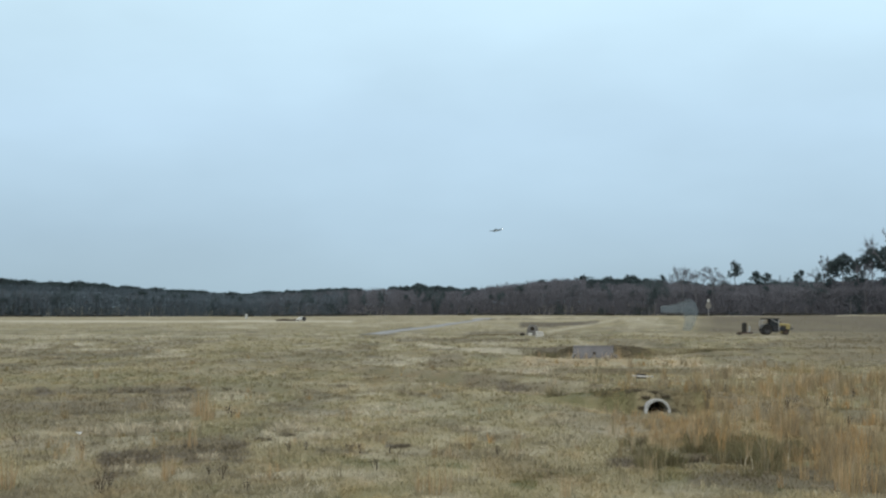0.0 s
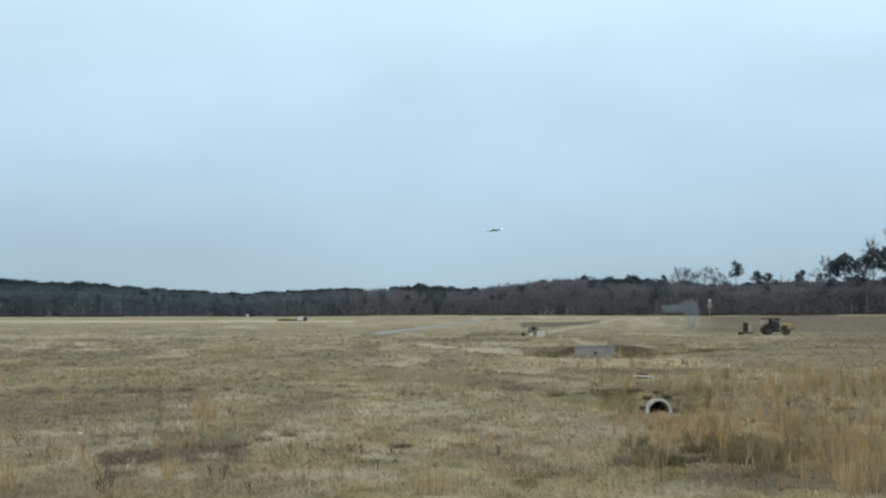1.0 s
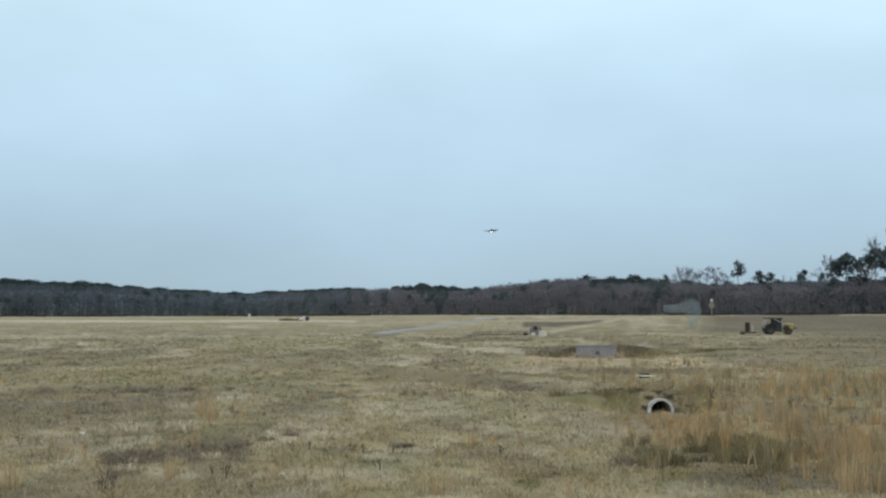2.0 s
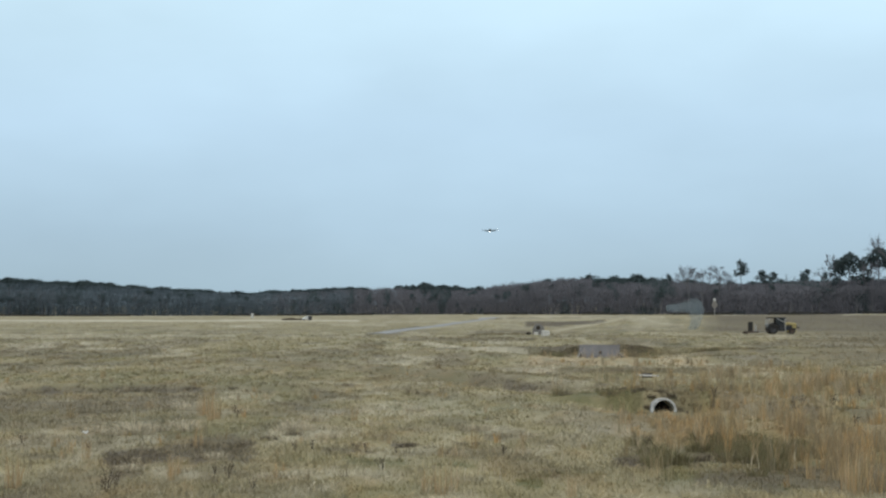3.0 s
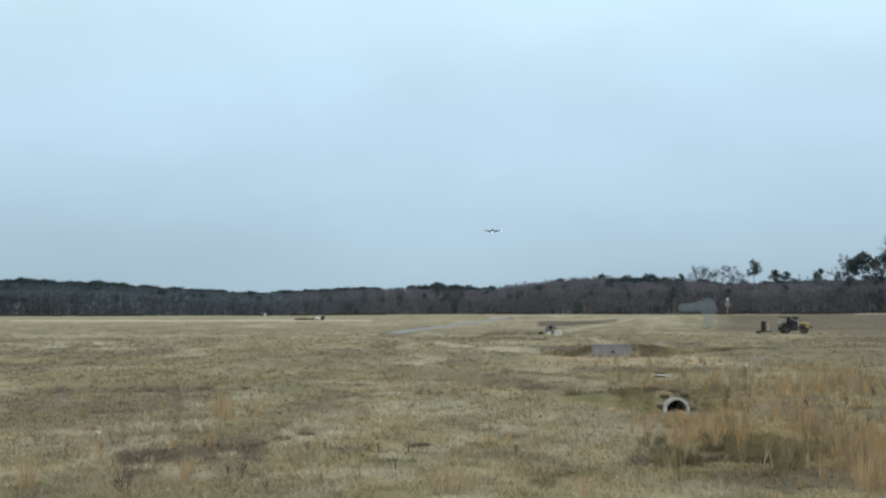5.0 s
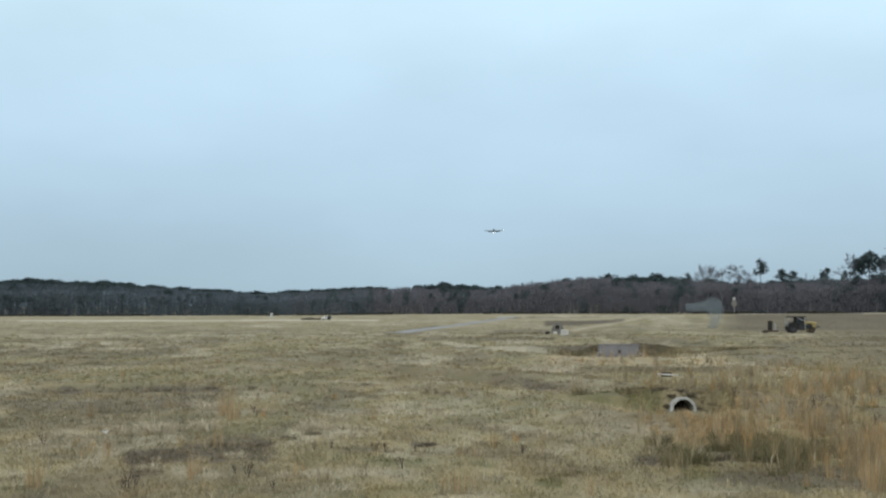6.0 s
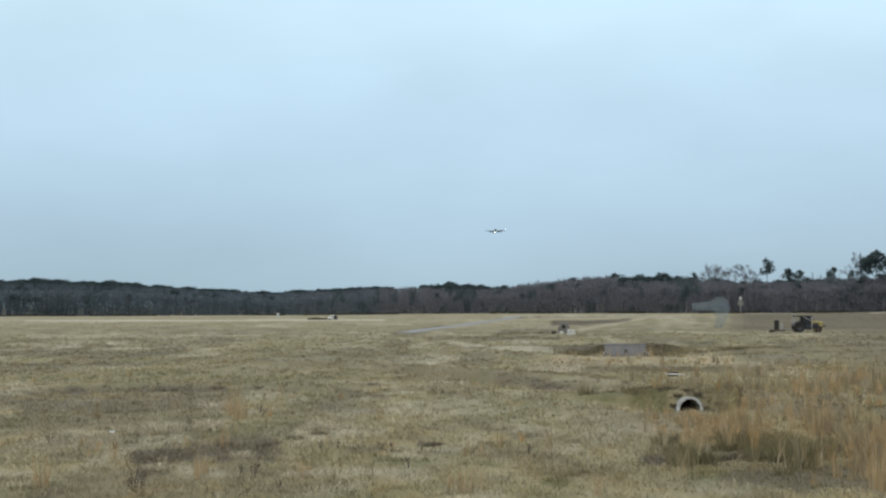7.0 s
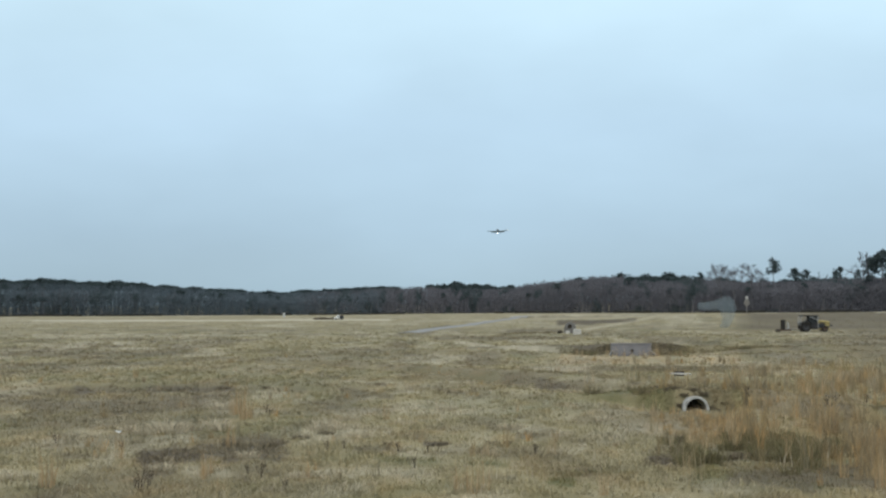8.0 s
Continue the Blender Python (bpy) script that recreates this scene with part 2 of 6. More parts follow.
# dark tone for the shade put along the foot of the woods
M_FOOT_SHADE = worn("dark_shade_brush", (0.060, 0.058, 0.052), (0.038, 0.037, 0.034), 0.5, 0.95, 0, 0.1)
M_PALE_BARK = worn("pale_bark", (0.23, 0.225, 0.22), (0.15, 0.147, 0.143), 0.8, 0.95, 0, 0.1, island=0.3)
# blue-grey haze of distance is mixed into the next three base colours
M_TWIG = worn("haze_tinted_twigs", (0.132, 0.131, 0.145), (0.094, 0.095, 0.107), 0.06, 0.95, 0, 0.1, island=0.1, fluffy=True)
M_NEEDLE = worn("haze_tinted_needles", (0.052, 0.072, 0.073), (0.036, 0.052, 0.054), 0.12, 0.9, 0, 0.15, island=0.25, fluffy=True)
M_UNDER = worn("haze_tinted_undergrowth", (0.102, 0.128, 0.146), (0.070, 0.093, 0.108), 0.06, 0.95, 0, 0.1, island=0.1, fluffy=True)
M_YELLOW = worn("faded_yellow_paint", (0.42, 0.335, 0.13), (0.22, 0.17, 0.07), 2.5, 0.5, 0, 0.4)
M_BLACK = worn("black_paint", (0.03, 0.03, 0.032), (0.015, 0.015, 0.016), 4, 0.5, 0, 0.4)
M_CANOPY = worn("weathered_black_canopy", (0.03, 0.03, 0.032), (0.018, 0.018, 0.019), 4, 0.95, 0, 0.08)
M_RUBBER = worn("worn_rubber", (0.028, 0.027, 0.026), (0.05, 0.045, 0.038), 3, 0.9, 0, 0.2)
M_STEEL = worn("dull_steel", (0.30, 0.29, 0.28), (0.16, 0.13, 0.11), 3, 0.5, 0.6, 0.5)
M_GREY_PAINT = worn("pale_grey_paint", (0.50, 0.50, 0.48), (0.35, 0.34, 0.32), 3, 0.6)
M_RUST_STEEL = worn("rusty_steel", (0.11, 0.075, 0.055), (0.05, 0.04, 0.035), 3, 0.85, 0.2)
M_WHITE = worn("white_paint", (0.78, 0.78, 0.76), (0.62, 0.62, 0.60), 2, 0.4, 0, 0.4)
M_PLANE = worn("grey_aircraft_paint", (0.085, 0.11, 0.11), (0.06, 0.075, 0.075), 1.0, 0.4, 0, 0.4)
M_GLASS_DARK = worn("tinted_glass", (0.02, 0.025, 0.03), (0.03, 0.035, 0.04), 2, 0.08, 0, 0.6)


def glowing(name, colour, strength):
    m, nodes, links, b = material(name)
    b.inputs["Base Color"].default_value = (*colour, 1)
    b.inputs["Emission Color"].default_value, b.inputs["Emission Strength"].default_value = (*colour, 1), strength
    return m


M_LAMP_GLINT = glowing("landing_light_and_glint", (1.0, 0.97, 0.88), 7.0)


def smoke_material(name, thin, thick):
    m, nodes, links, b = material(name, 1.0, 0, 0)
    b.inputs["Base Color"].default_value = (0.31, 0.365, 0.39, 1)
    out, tr, mx = nodes["Material Output"], nodes.new("ShaderNodeBsdfTransparent"), nodes.new("ShaderNodeMixShader")
    r = nodes.new("ShaderNodeMapRange")
    links.new(noise_fac(nodes, links, 0.5, 3, 0.3, 0.7), r.inputs[0])
    r.inputs[3].default_value, r.inputs[4].default_value = thin, thick
    links.new(r.outputs[0], mx.inputs[0])
    links.new(tr.outputs[0], mx.inputs[1])
    glow, both = nodes.new("ShaderNodeBsdfTranslucent"), nodes.new("ShaderNodeMixShader")
    glow.inputs[0].default_value = b.inputs["Base Color"].default_value
    both.inputs[0].default_value = 0.5
    links.new(b.outputs[0], both.inputs[1])
    links.new(glow.outputs[0], both.inputs[2])
    links.new(both.outputs[0], mx.inputs[2])
    links.new(mx.outputs[0], out.inputs[0])
    return m


M_SMOKE = smoke_material("grey_smoke", 0.06, 0.15)

# ---------------------------------------------------------------- lie of the land
# edge of the woods, by direction (sideways share of the way ahead): distance and level of the ground there
EDGE_U = np.array([-0.45, -0.268, -0.118, -0.015, 0.108, 0.176, 0.245, 0.30, 0.45])
EDGE_D = np.array([1330, 1290, 1200, 1034, 926, 830, 720, 660, 560.0])
EDGE_Z = np.array([-2.3, -2.25, -1.75, -0.1, 0.4, 0.8, 1.3, 1.5, 1.5])
DITCH_FAR = ((6.5, 181), (8, 177), (11, 168), (15, 158), (24, 166), (40, 176), (75, 182), (120, 190))
DITCH_NEAR = ((-14, 135), (-2, 118), (5, 100), (9.0, 84), (10.4, 76), (17, 70), (30, 66), (60, 66))
GULLY = ((6, 296), (11, 302), (17, 306), (21, 314))
ROAD = ((-12.8, 290), (-12.0, 300), (-10.0, 330), (-5.6, 386), (0.2, 460), (6.7, 543), (14, 612), (30, 676), (62, 722), (110, 740))


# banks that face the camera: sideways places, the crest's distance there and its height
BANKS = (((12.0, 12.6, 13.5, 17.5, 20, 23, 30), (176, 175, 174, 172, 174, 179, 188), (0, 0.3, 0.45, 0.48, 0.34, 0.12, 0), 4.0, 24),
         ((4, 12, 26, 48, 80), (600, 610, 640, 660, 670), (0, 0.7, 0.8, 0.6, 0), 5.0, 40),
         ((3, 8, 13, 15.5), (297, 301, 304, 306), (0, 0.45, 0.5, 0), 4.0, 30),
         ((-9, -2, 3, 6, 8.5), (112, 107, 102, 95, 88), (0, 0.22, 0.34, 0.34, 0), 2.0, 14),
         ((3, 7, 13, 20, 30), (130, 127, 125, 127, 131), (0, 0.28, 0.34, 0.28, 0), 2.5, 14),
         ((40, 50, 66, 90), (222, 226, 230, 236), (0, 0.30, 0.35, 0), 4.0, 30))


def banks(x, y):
    """Height of the banks, and masks for shade painted on their faces and light on their crests."""
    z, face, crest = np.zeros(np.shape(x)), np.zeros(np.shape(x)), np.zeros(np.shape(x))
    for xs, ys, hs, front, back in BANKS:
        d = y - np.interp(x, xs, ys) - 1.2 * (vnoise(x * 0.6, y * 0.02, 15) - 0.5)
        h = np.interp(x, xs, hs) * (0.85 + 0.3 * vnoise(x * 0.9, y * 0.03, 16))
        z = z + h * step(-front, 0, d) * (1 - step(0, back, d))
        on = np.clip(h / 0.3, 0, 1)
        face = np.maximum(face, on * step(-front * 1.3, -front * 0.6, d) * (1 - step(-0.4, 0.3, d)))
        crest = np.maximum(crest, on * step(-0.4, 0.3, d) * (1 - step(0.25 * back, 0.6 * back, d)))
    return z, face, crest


PIPE_Z = 0.02


def height(x, y):
    x, y = np.asarray(x, float), np.asarray(y, float)
    ahead = np.maximum(y, 1.0)
    u = np.clip(x / ahead, -0.45, 0.45)
    edge, level = np.interp(u, EDGE_U, EDGE_D), np.interp(u, EDGE_U, EDGE_Z)
    r = np.hypot(x, y)
    front = step(-50, 50, y)
    z = level * step(0.3, 1.0, r / edge) * front
    z = z + front * 7.0 * step(1.08, 1.5, r / edge)
    z = z + 0.30 * (fbm(x / 26, y / 60, 3) - 0.5) * step(30, 60, r) + 0.16 * (fbm(x / 4, y / 9, 5) - 0.5) * step(25, 45, r)
    # grassy rise before the woods
    z = z + banks(x, y)[0]
    flank = np.interp(y, [250, 318, 400, 470, 700], [14, 21, 34, 42, 60])
    z = z + 2.0 * step(-1, 11, x - flank) * step(190, 120, x) * np.exp(-((y - 470) / 110) ** 2) + 0.5 * np.exp(-(((x - 30) / 16) ** 2 + ((y - 230) / 26) ** 2))
    d = along(x, y, DITCH_FAR)
    z = z - 0.28 * np.exp(-(d / 3.4) ** 2) + 0.35 * np.exp(-((d - 8) / 4.0) ** 2)
    d = along(x, y, DITCH_NEAR)
    z = z - 0.75 * np.exp(-(d / 2.2) ** 2) + 0.30 * np.exp(-((d - 5) / 2.4) ** 2)
    d = along(x, y, GULLY)
    z = z - 0.45 * np.exp(-(d / 5.0) ** 2)
    # terrace step in the left meadow
    z = z + 0.22 * step(96, 101, y + 1.5 * np.sin(x * 0.4)) * step(-4, -12, x) * step(150, 110, y)
    # road bed
    d = along(x, y, ROAD)
    z = z + (0.10 - 0.0 * z) * np.exp(-(d / 6.0) ** 2)
    # earth over the pipe
    silt = step(72, 75.5, y) * step(79.6, 79.2, y) * np.exp(-(np.abs(x - 10.3) / 2.2) ** 4)
    z = z * (1 - silt) + (-0.06 + 0.05 * np.sin(x * 2.6)) * silt
    off = np.abs(x - 10.3)
    lip = 79.15 + 0.30 * np.maximum(off - 0.8, 0) ** 1.4
    top = 0.86 + 0.06 * np.sin(x * 2.1) + 0.05 * np.sin(y * 0.9)
    over = step(0, 0.6 + 0.35 * off, y - lip) * step(104, 84, y) * np.exp(-(off / 5.5) ** 2)
    z = z * (1 - over) + top * over
    # bank on which the camera stands
    return z + 3.3 * step(14, 3, r)


# patches of the meadow: from one place to another, half width and strength
DARK_MID = ((-47.92, 189.6, -45.12, 192.9, 0.196, 0.5), (-44.51, 199.9, -43.99, 200, 0.205, 0.6), (-58.1, 253.8, -53.32, 260.2, 0.176, 0.5),
    (-45.69, 228.7, -46.87, 237.4, 0.239, 0.8), (-34.02, 167.5, -33.43, 179.6, 0.178, 0.6), (-33.93, 141.9, -32.77, 143.3, 0.195, 0.4),
    (-27.26, 150.7, -25.02, 140.4, 0.199, 0.6), (-29.36, 150.9, -22.62, 157.8, 0.422, 0.25), (-23.76, 96.7, -22.88, 96.47, 0.132, 0.9),
    (-25.65, 93.94, -19.98, 97.62, 0.164, 0.6), (-19.65, 97.62, -14.58, 97.17, 0.2, 0.8), (-14.58, 97.17, -12.6, 97.24, 0.133, 0.4),
    (-22.27, 81.57, -12.5, 84.33, 0.567, 0.6), (-14.11, 137.9, -10.66, 136, 0.14, 0.4), (-18.06, 126.1, -12.7, 124.2, 0.171, 0.3),
    (-8.186, 98.04, -4.893, 89.82, 0.192, 0.55))
DARK_MIDDLE = ((-11.75, 95.7, -10.2, 96.48, 0.0985, 0.5), (-7.048, 103.4, -5.981, 104.5, 0.142, 0.6), (-9.324, 85.49, -7.5, 84.67, 0.145, 0.6),
    (-9.736, 77.2, -6.16, 75.35, 0.156, 0.3), (-2.669, 98.13, -1.263, 93.15, 0.163, 0.55), (-1.909, 93.66, -0.6236, 92.53, 0.0954, 0.6),
    (-4.264, 125.3, 2.408, 117.2, 0.29, 0.35), (-1.364, 100.6, -0.841, 99.59, 0.103, 0.5), (1.581, 115.2, 4.462, 108.8, 0.23, 0.55),
    (3.692, 108, 5.281, 103.1, 0.216, 0.8), (4.615, 104, 6.166, 100.4, 0.105, 0.7), (5.307, 103.6, 6.944, 101.7, 0.211, 0.5), (2.755, 115, 8.671, 121, 0.282, 0.45),
    (6.906, 101.2, 8.629, 97.29, 0.271, 0.35), (8.958, 101, 9.389, 98.31, 0.102, 0.6), (-8.181, 133.4, -6.72, 131.5, 0.0905, 0.5))
DARK_FAR = ((-13.93, 285.9, -7.662, 409.9, 0.173, 0.9), (-6.758, 248.2, 12.52, 244.1, 0.337, 0.55), (5.281, 307.9, 15.65, 315.8, 0.426, 0.6),
    (6.734, 187.5, 12.14, 177.7, 0.249, 0.8), (11.54, 177.8, 13.55, 172.5, 0.359, 0.7), (22.12, 462, 31.48, 460.6, 0.946, 0.8),
    (30.09, 475.9, 48.43, 515.5, 0.592, 0.9), (19.82, 276.2, 30.28, 295.6, 0.39, 0.3), (17.5, 170.8, 21.46, 174.7, 0.30, 0.6),
    (17.4, 169.9, 20.59, 172.3, 0.2, 0.75), (20.78, 173.9, 30.86, 212.8, 0.196, 0.5), (2.794, 163, 5.862, 155.9, 0.109, 0.5), (58.78, 374.4, 92.21, 352, 1.74, 0.5),
    (34.45, 190.6, 44.79, 218.9, 0.279, 0.5), (40.3, 190.6, 47.87, 182.9, 0.319, 0.35), (33.86, 157.7, 35.43, 159.9, 0.109, 0.5))
DARK_NEAR = ((-20, 70.5, -11, 70, 0.42, 0.45), (-15.9, 62, -12.5, 60.5, 0.25, 0.4), (-11.2, 46, -7.7, 47.5, 0.30, 0.35), (-11.18, 54.67, -9.212, 55.19, 0.36, 0.85), (-10, 49.78, -9.32, 49.75, 0.30, 0.6), (-9.355, 56.04, -6.987, 56.99, 0.50, 0.75),
    (-9.363, 61.07, -8.043, 62.13, 0.189, 0.6), (-7.179, 49.04, -6.541, 46.87, 0.164, 0.55), (-16.02, 58.72, -12.96, 57.59, 0.0994, 0.4),
    (-14, 54.76, -12.48, 53.83, 0.111, 0.5), (-14.16, 66.97, -13.26, 67.06, 0.183, 0.4), (-9.808, 46.08, -9.634, 47.54, 0.256, 0.4),
    (-7.024, 50.32, -6.017, 49.1, 0.153, 0.5), (-4.247, 56.72, -2.582, 56.25, 0.0772, 0.6), (-1.974, 59.26, -1.352, 58.54, 0.121, 0.95),
    (-2.993, 62.85, -2.107, 61.97, 0.171, 0.35), (-1.894, 55.74, 0.004049, 55.71, 0.114, 0.35), (-4.497, 66.04, -3.46, 63.55, 0.221, 0.25),
    (-11.45, 48, -10.74, 47.77, 0.0982, 0.35))
DARK_RIGHT = ((7.3, 47.5, 12.5, 47.5, 0.41, 0.65), (9.2, 82.0, 12.0, 81.0, 0.30, 0.35), (0.3453, 66.6, 1.35, 65.83, 0.113, 0.45), (1.49, 62.3, 2.811, 63.38, 0.236, 0.5), (0.004049, 55.71, 2.065, 55.05, 0.208, 0.45),
    (2.885, 49.82, 3.193, 49.33, 0.0847, 0.7), (0.00329, 47.28, 0.9746, 47.57, 0.081, 0.4), (5.389, 52.75, 6.791, 52.5, 0.234, 0.9),
    (6.091, 56.78, 6.684, 57.73, 0.157, 0.6), (8.163, 54.51, 10.86, 54.12, 0.297, 0.65), (7.938, 48.61, 8.3, 47.84, 0.115, 0.6),
    (15.54, 74.82, 16.74, 75.65, 0.334, 0.6), (15.05, 78.91, 15.35, 76.39, 0.265, 0.6), (15.17, 96.73, 16.14, 97.63, 0.332, 0.65),
    (10.19, 79.74, 11.4, 83.61, 0.167, 0.6), (13.91, 81.65, 14.34, 80.96, 0.222, 0.5), (23.83, 99.92, 23.18, 93.23, 0.264, 0.5),
    (10.65, 52.2, 9.854, 47.5, 0.153, 0.5))
PALE_FAR = ((-178.2, 651.5, -80.4, 619.6, 0.651, 0.9), (-90.16, 660.1, -32.76, 600.3, 0.537, 0.9), (-79.33, 290.2, -36.28, 279.7, 0.292, 0.6),
    (-54.51, 420.1, -45.59, 404.7, 0.282, 0.7), (-56.4, 210.3, -53.68, 208.1, 0.286, 0.6), (-51.55, 203.9, -50.12, 208.1, 0.422, 0.75),
    (-48.78, 219.7, -47.01, 216.8, 0.224, 0.8), (-44.02, 234.4, -33.48, 198.1, 0.294, 0.4), (-31.6, 451.9, -16.75, 447, 0.307, 0.5),
    (-17.56, 190.7, -13.78, 210.5, 0.171, 0.4), (-7.701, 205.6, -5.875, 191.8, 0.271, 0.4), (-3.41, 223.2, -0.6922, 208, 0.294, 0.9),
    (-1.434, 212.8, 3.18, 185.4, 0.203, 0.9), (3.197, 186.5, 6.293, 184, 0.158, 0.9), (5.785, 187.9, 9.809, 179.4, 0.157, 0.9),
    (3.98, 129.3, 8.162, 125.8, 0.131, 0.7))
PALE_RISE = ((7.25, 146, 22.5, 146, 0.42, 0.5), (20.1, 322, 44, 480, 0.33, 0.6), (12.7, 740, 63.3, 741, 0.3, 0.9), (133, 812, 158, 773, 0.45, 0.9), (111, 465, 125, 470, 0.22, 0.7), (20.92, 330.9, 42.93, 483.3, 0.47, 0.43), (42.93, 483.3, 57.72, 444.8, 0.475, 0.5), (40.93, 363.2, 52.13, 396.6, 0.518, 0.37),
    (18.6, 236.7, 18.2, 172, 0.17, 0.5), (18.17, 171.7, 27.25, 221.7, 0.0992, 0.5), (36.05, 251.5, 39.38, 230.8, 0.247, 0.31),
    (44.39, 260.2, 68.98, 263.4, 0.313, 0.31), (22.32, 172.2, 24.69, 174.4, 0.237, 0.25), (28.45, 181.3, 36.01, 199.2, 0.162, 0.31),
    (0.01486, 176.1, 4.264, 155.8, 0.169, 0.25), (9.697, 565.1, 54.13, 609.3, 0.301, 0.31))
PALE_NEAR = ((-12.4, 92, -9.4, 90, 0.35, 0.4), (-12.58, 64.2, -11.12, 62.73, 0.39, 0.7), (-13.1, 69.88, -12.15, 67.27, 0.211, 0.4), (-15.63, 63.68, -14.29, 62.56, 0.28, 0.35),
    (-13.2, 80.67, -11.6, 77.34, 0.297, 0.45), (-6.732, 63.76, -5.656, 63.88, 0.284, 0.55), (-4.668, 48.99, -2.352, 49.42, 0.135, 0.45),
    (-5.457, 66.77, -4.428, 65.04, 0.293, 0.35), (-4.359, 80.03, -1.013, 74.73, 0.238, 0.35), (-4.583, 44.91, -3.043, 44.75, 0.169, 0.35),
    (1.531, 56.06, 3.463, 56.45, 0.135, 0.35), (4.225, 61.97, 5.196, 61, 0.21, 0.35), (-8.899, 50.25, -7.509, 49.01, 0.203, 0.45),
    (6.194, 45.52, 7.243, 44.37, 0.215, 0.45), (2.529, 74.06, 5.292, 73.89, 0.228, 0.25))
GREEN_PATCHES = ((6.7, 49, 10.7, 49, 0.55, 0.75), (5.8, 88, 8.6, 86, 0.45, 0.8), (-29.69, 108.7, -15.4, 112.9, 0.492, 0.4), (-2.872, 84.43, 5.249, 76.94, 0.495, 0.4), (-1.211, 71.37, 2.529, 74.06, 0.323, 0.35),
    (-3.265, 53.32, -1.422, 52.33, 0.199, 0.7), (-5.518, 54.04, -3.987, 53.25, 0.147, 0.45), (1.913, 46.77, 2.544, 46.69, 0.144, 0.95),
    (0.18, 51.8, 0.875, 51.2, 0.106, 0.75), (-6.874, 45.9, -6.097, 44.79, 0.155, 0.5), (7.851, 82.22, 9.255, 79.85, 0.194, 0.8),
    (7.211, 100.6, 8.288, 83.8, 0.25, 0.45), (5.445, 53.31, 6.791, 52.5, 0.253, 0.7), (8.362, 55.83, 11.09, 55.23, 0.342, 0.85),
    (10.78, 63.35, 12.24, 61.98, 0.3, 0.5), (3.34, 49.03, 4.379, 49.46, 0.135, 0.35), (-21.33, 148.8, -5.651, 166, 0.965, 0.25))
RUST_PATCHES = ((7.267, 146.7, 14.91, 145.7, 0.35, 0.35), (15.73, 148.7, 22.8, 148.6, 0.61, 0.35), (19.13, 124.7, 29.76, 134.3, 0.442, 0.25),
    (9.215, 67.63, 10.45, 65.32, 0.363, 0.65), (7.711, 61.2, 9.189, 59.98, 0.29, 0.55), (13.19, 65.65, 13.29, 62.97, 0.395, 0.55),
    (22.98, 105.4, 27.36, 114.7, 0.676, 0.5), (12.64, 53.87, 12.48, 50.27, 0.462, 0.65), (11.63, 58.9, 11.52, 56.43, 0.197, 0.4),
    (6.824, 66.76, 8.495, 65.63, 0.317, 0.3), (15.84, 63.76, 16.16, 61.84, 0.386, 0.45), (13.1, 76.9, 13.94, 75.79, 0.365, 0.4))


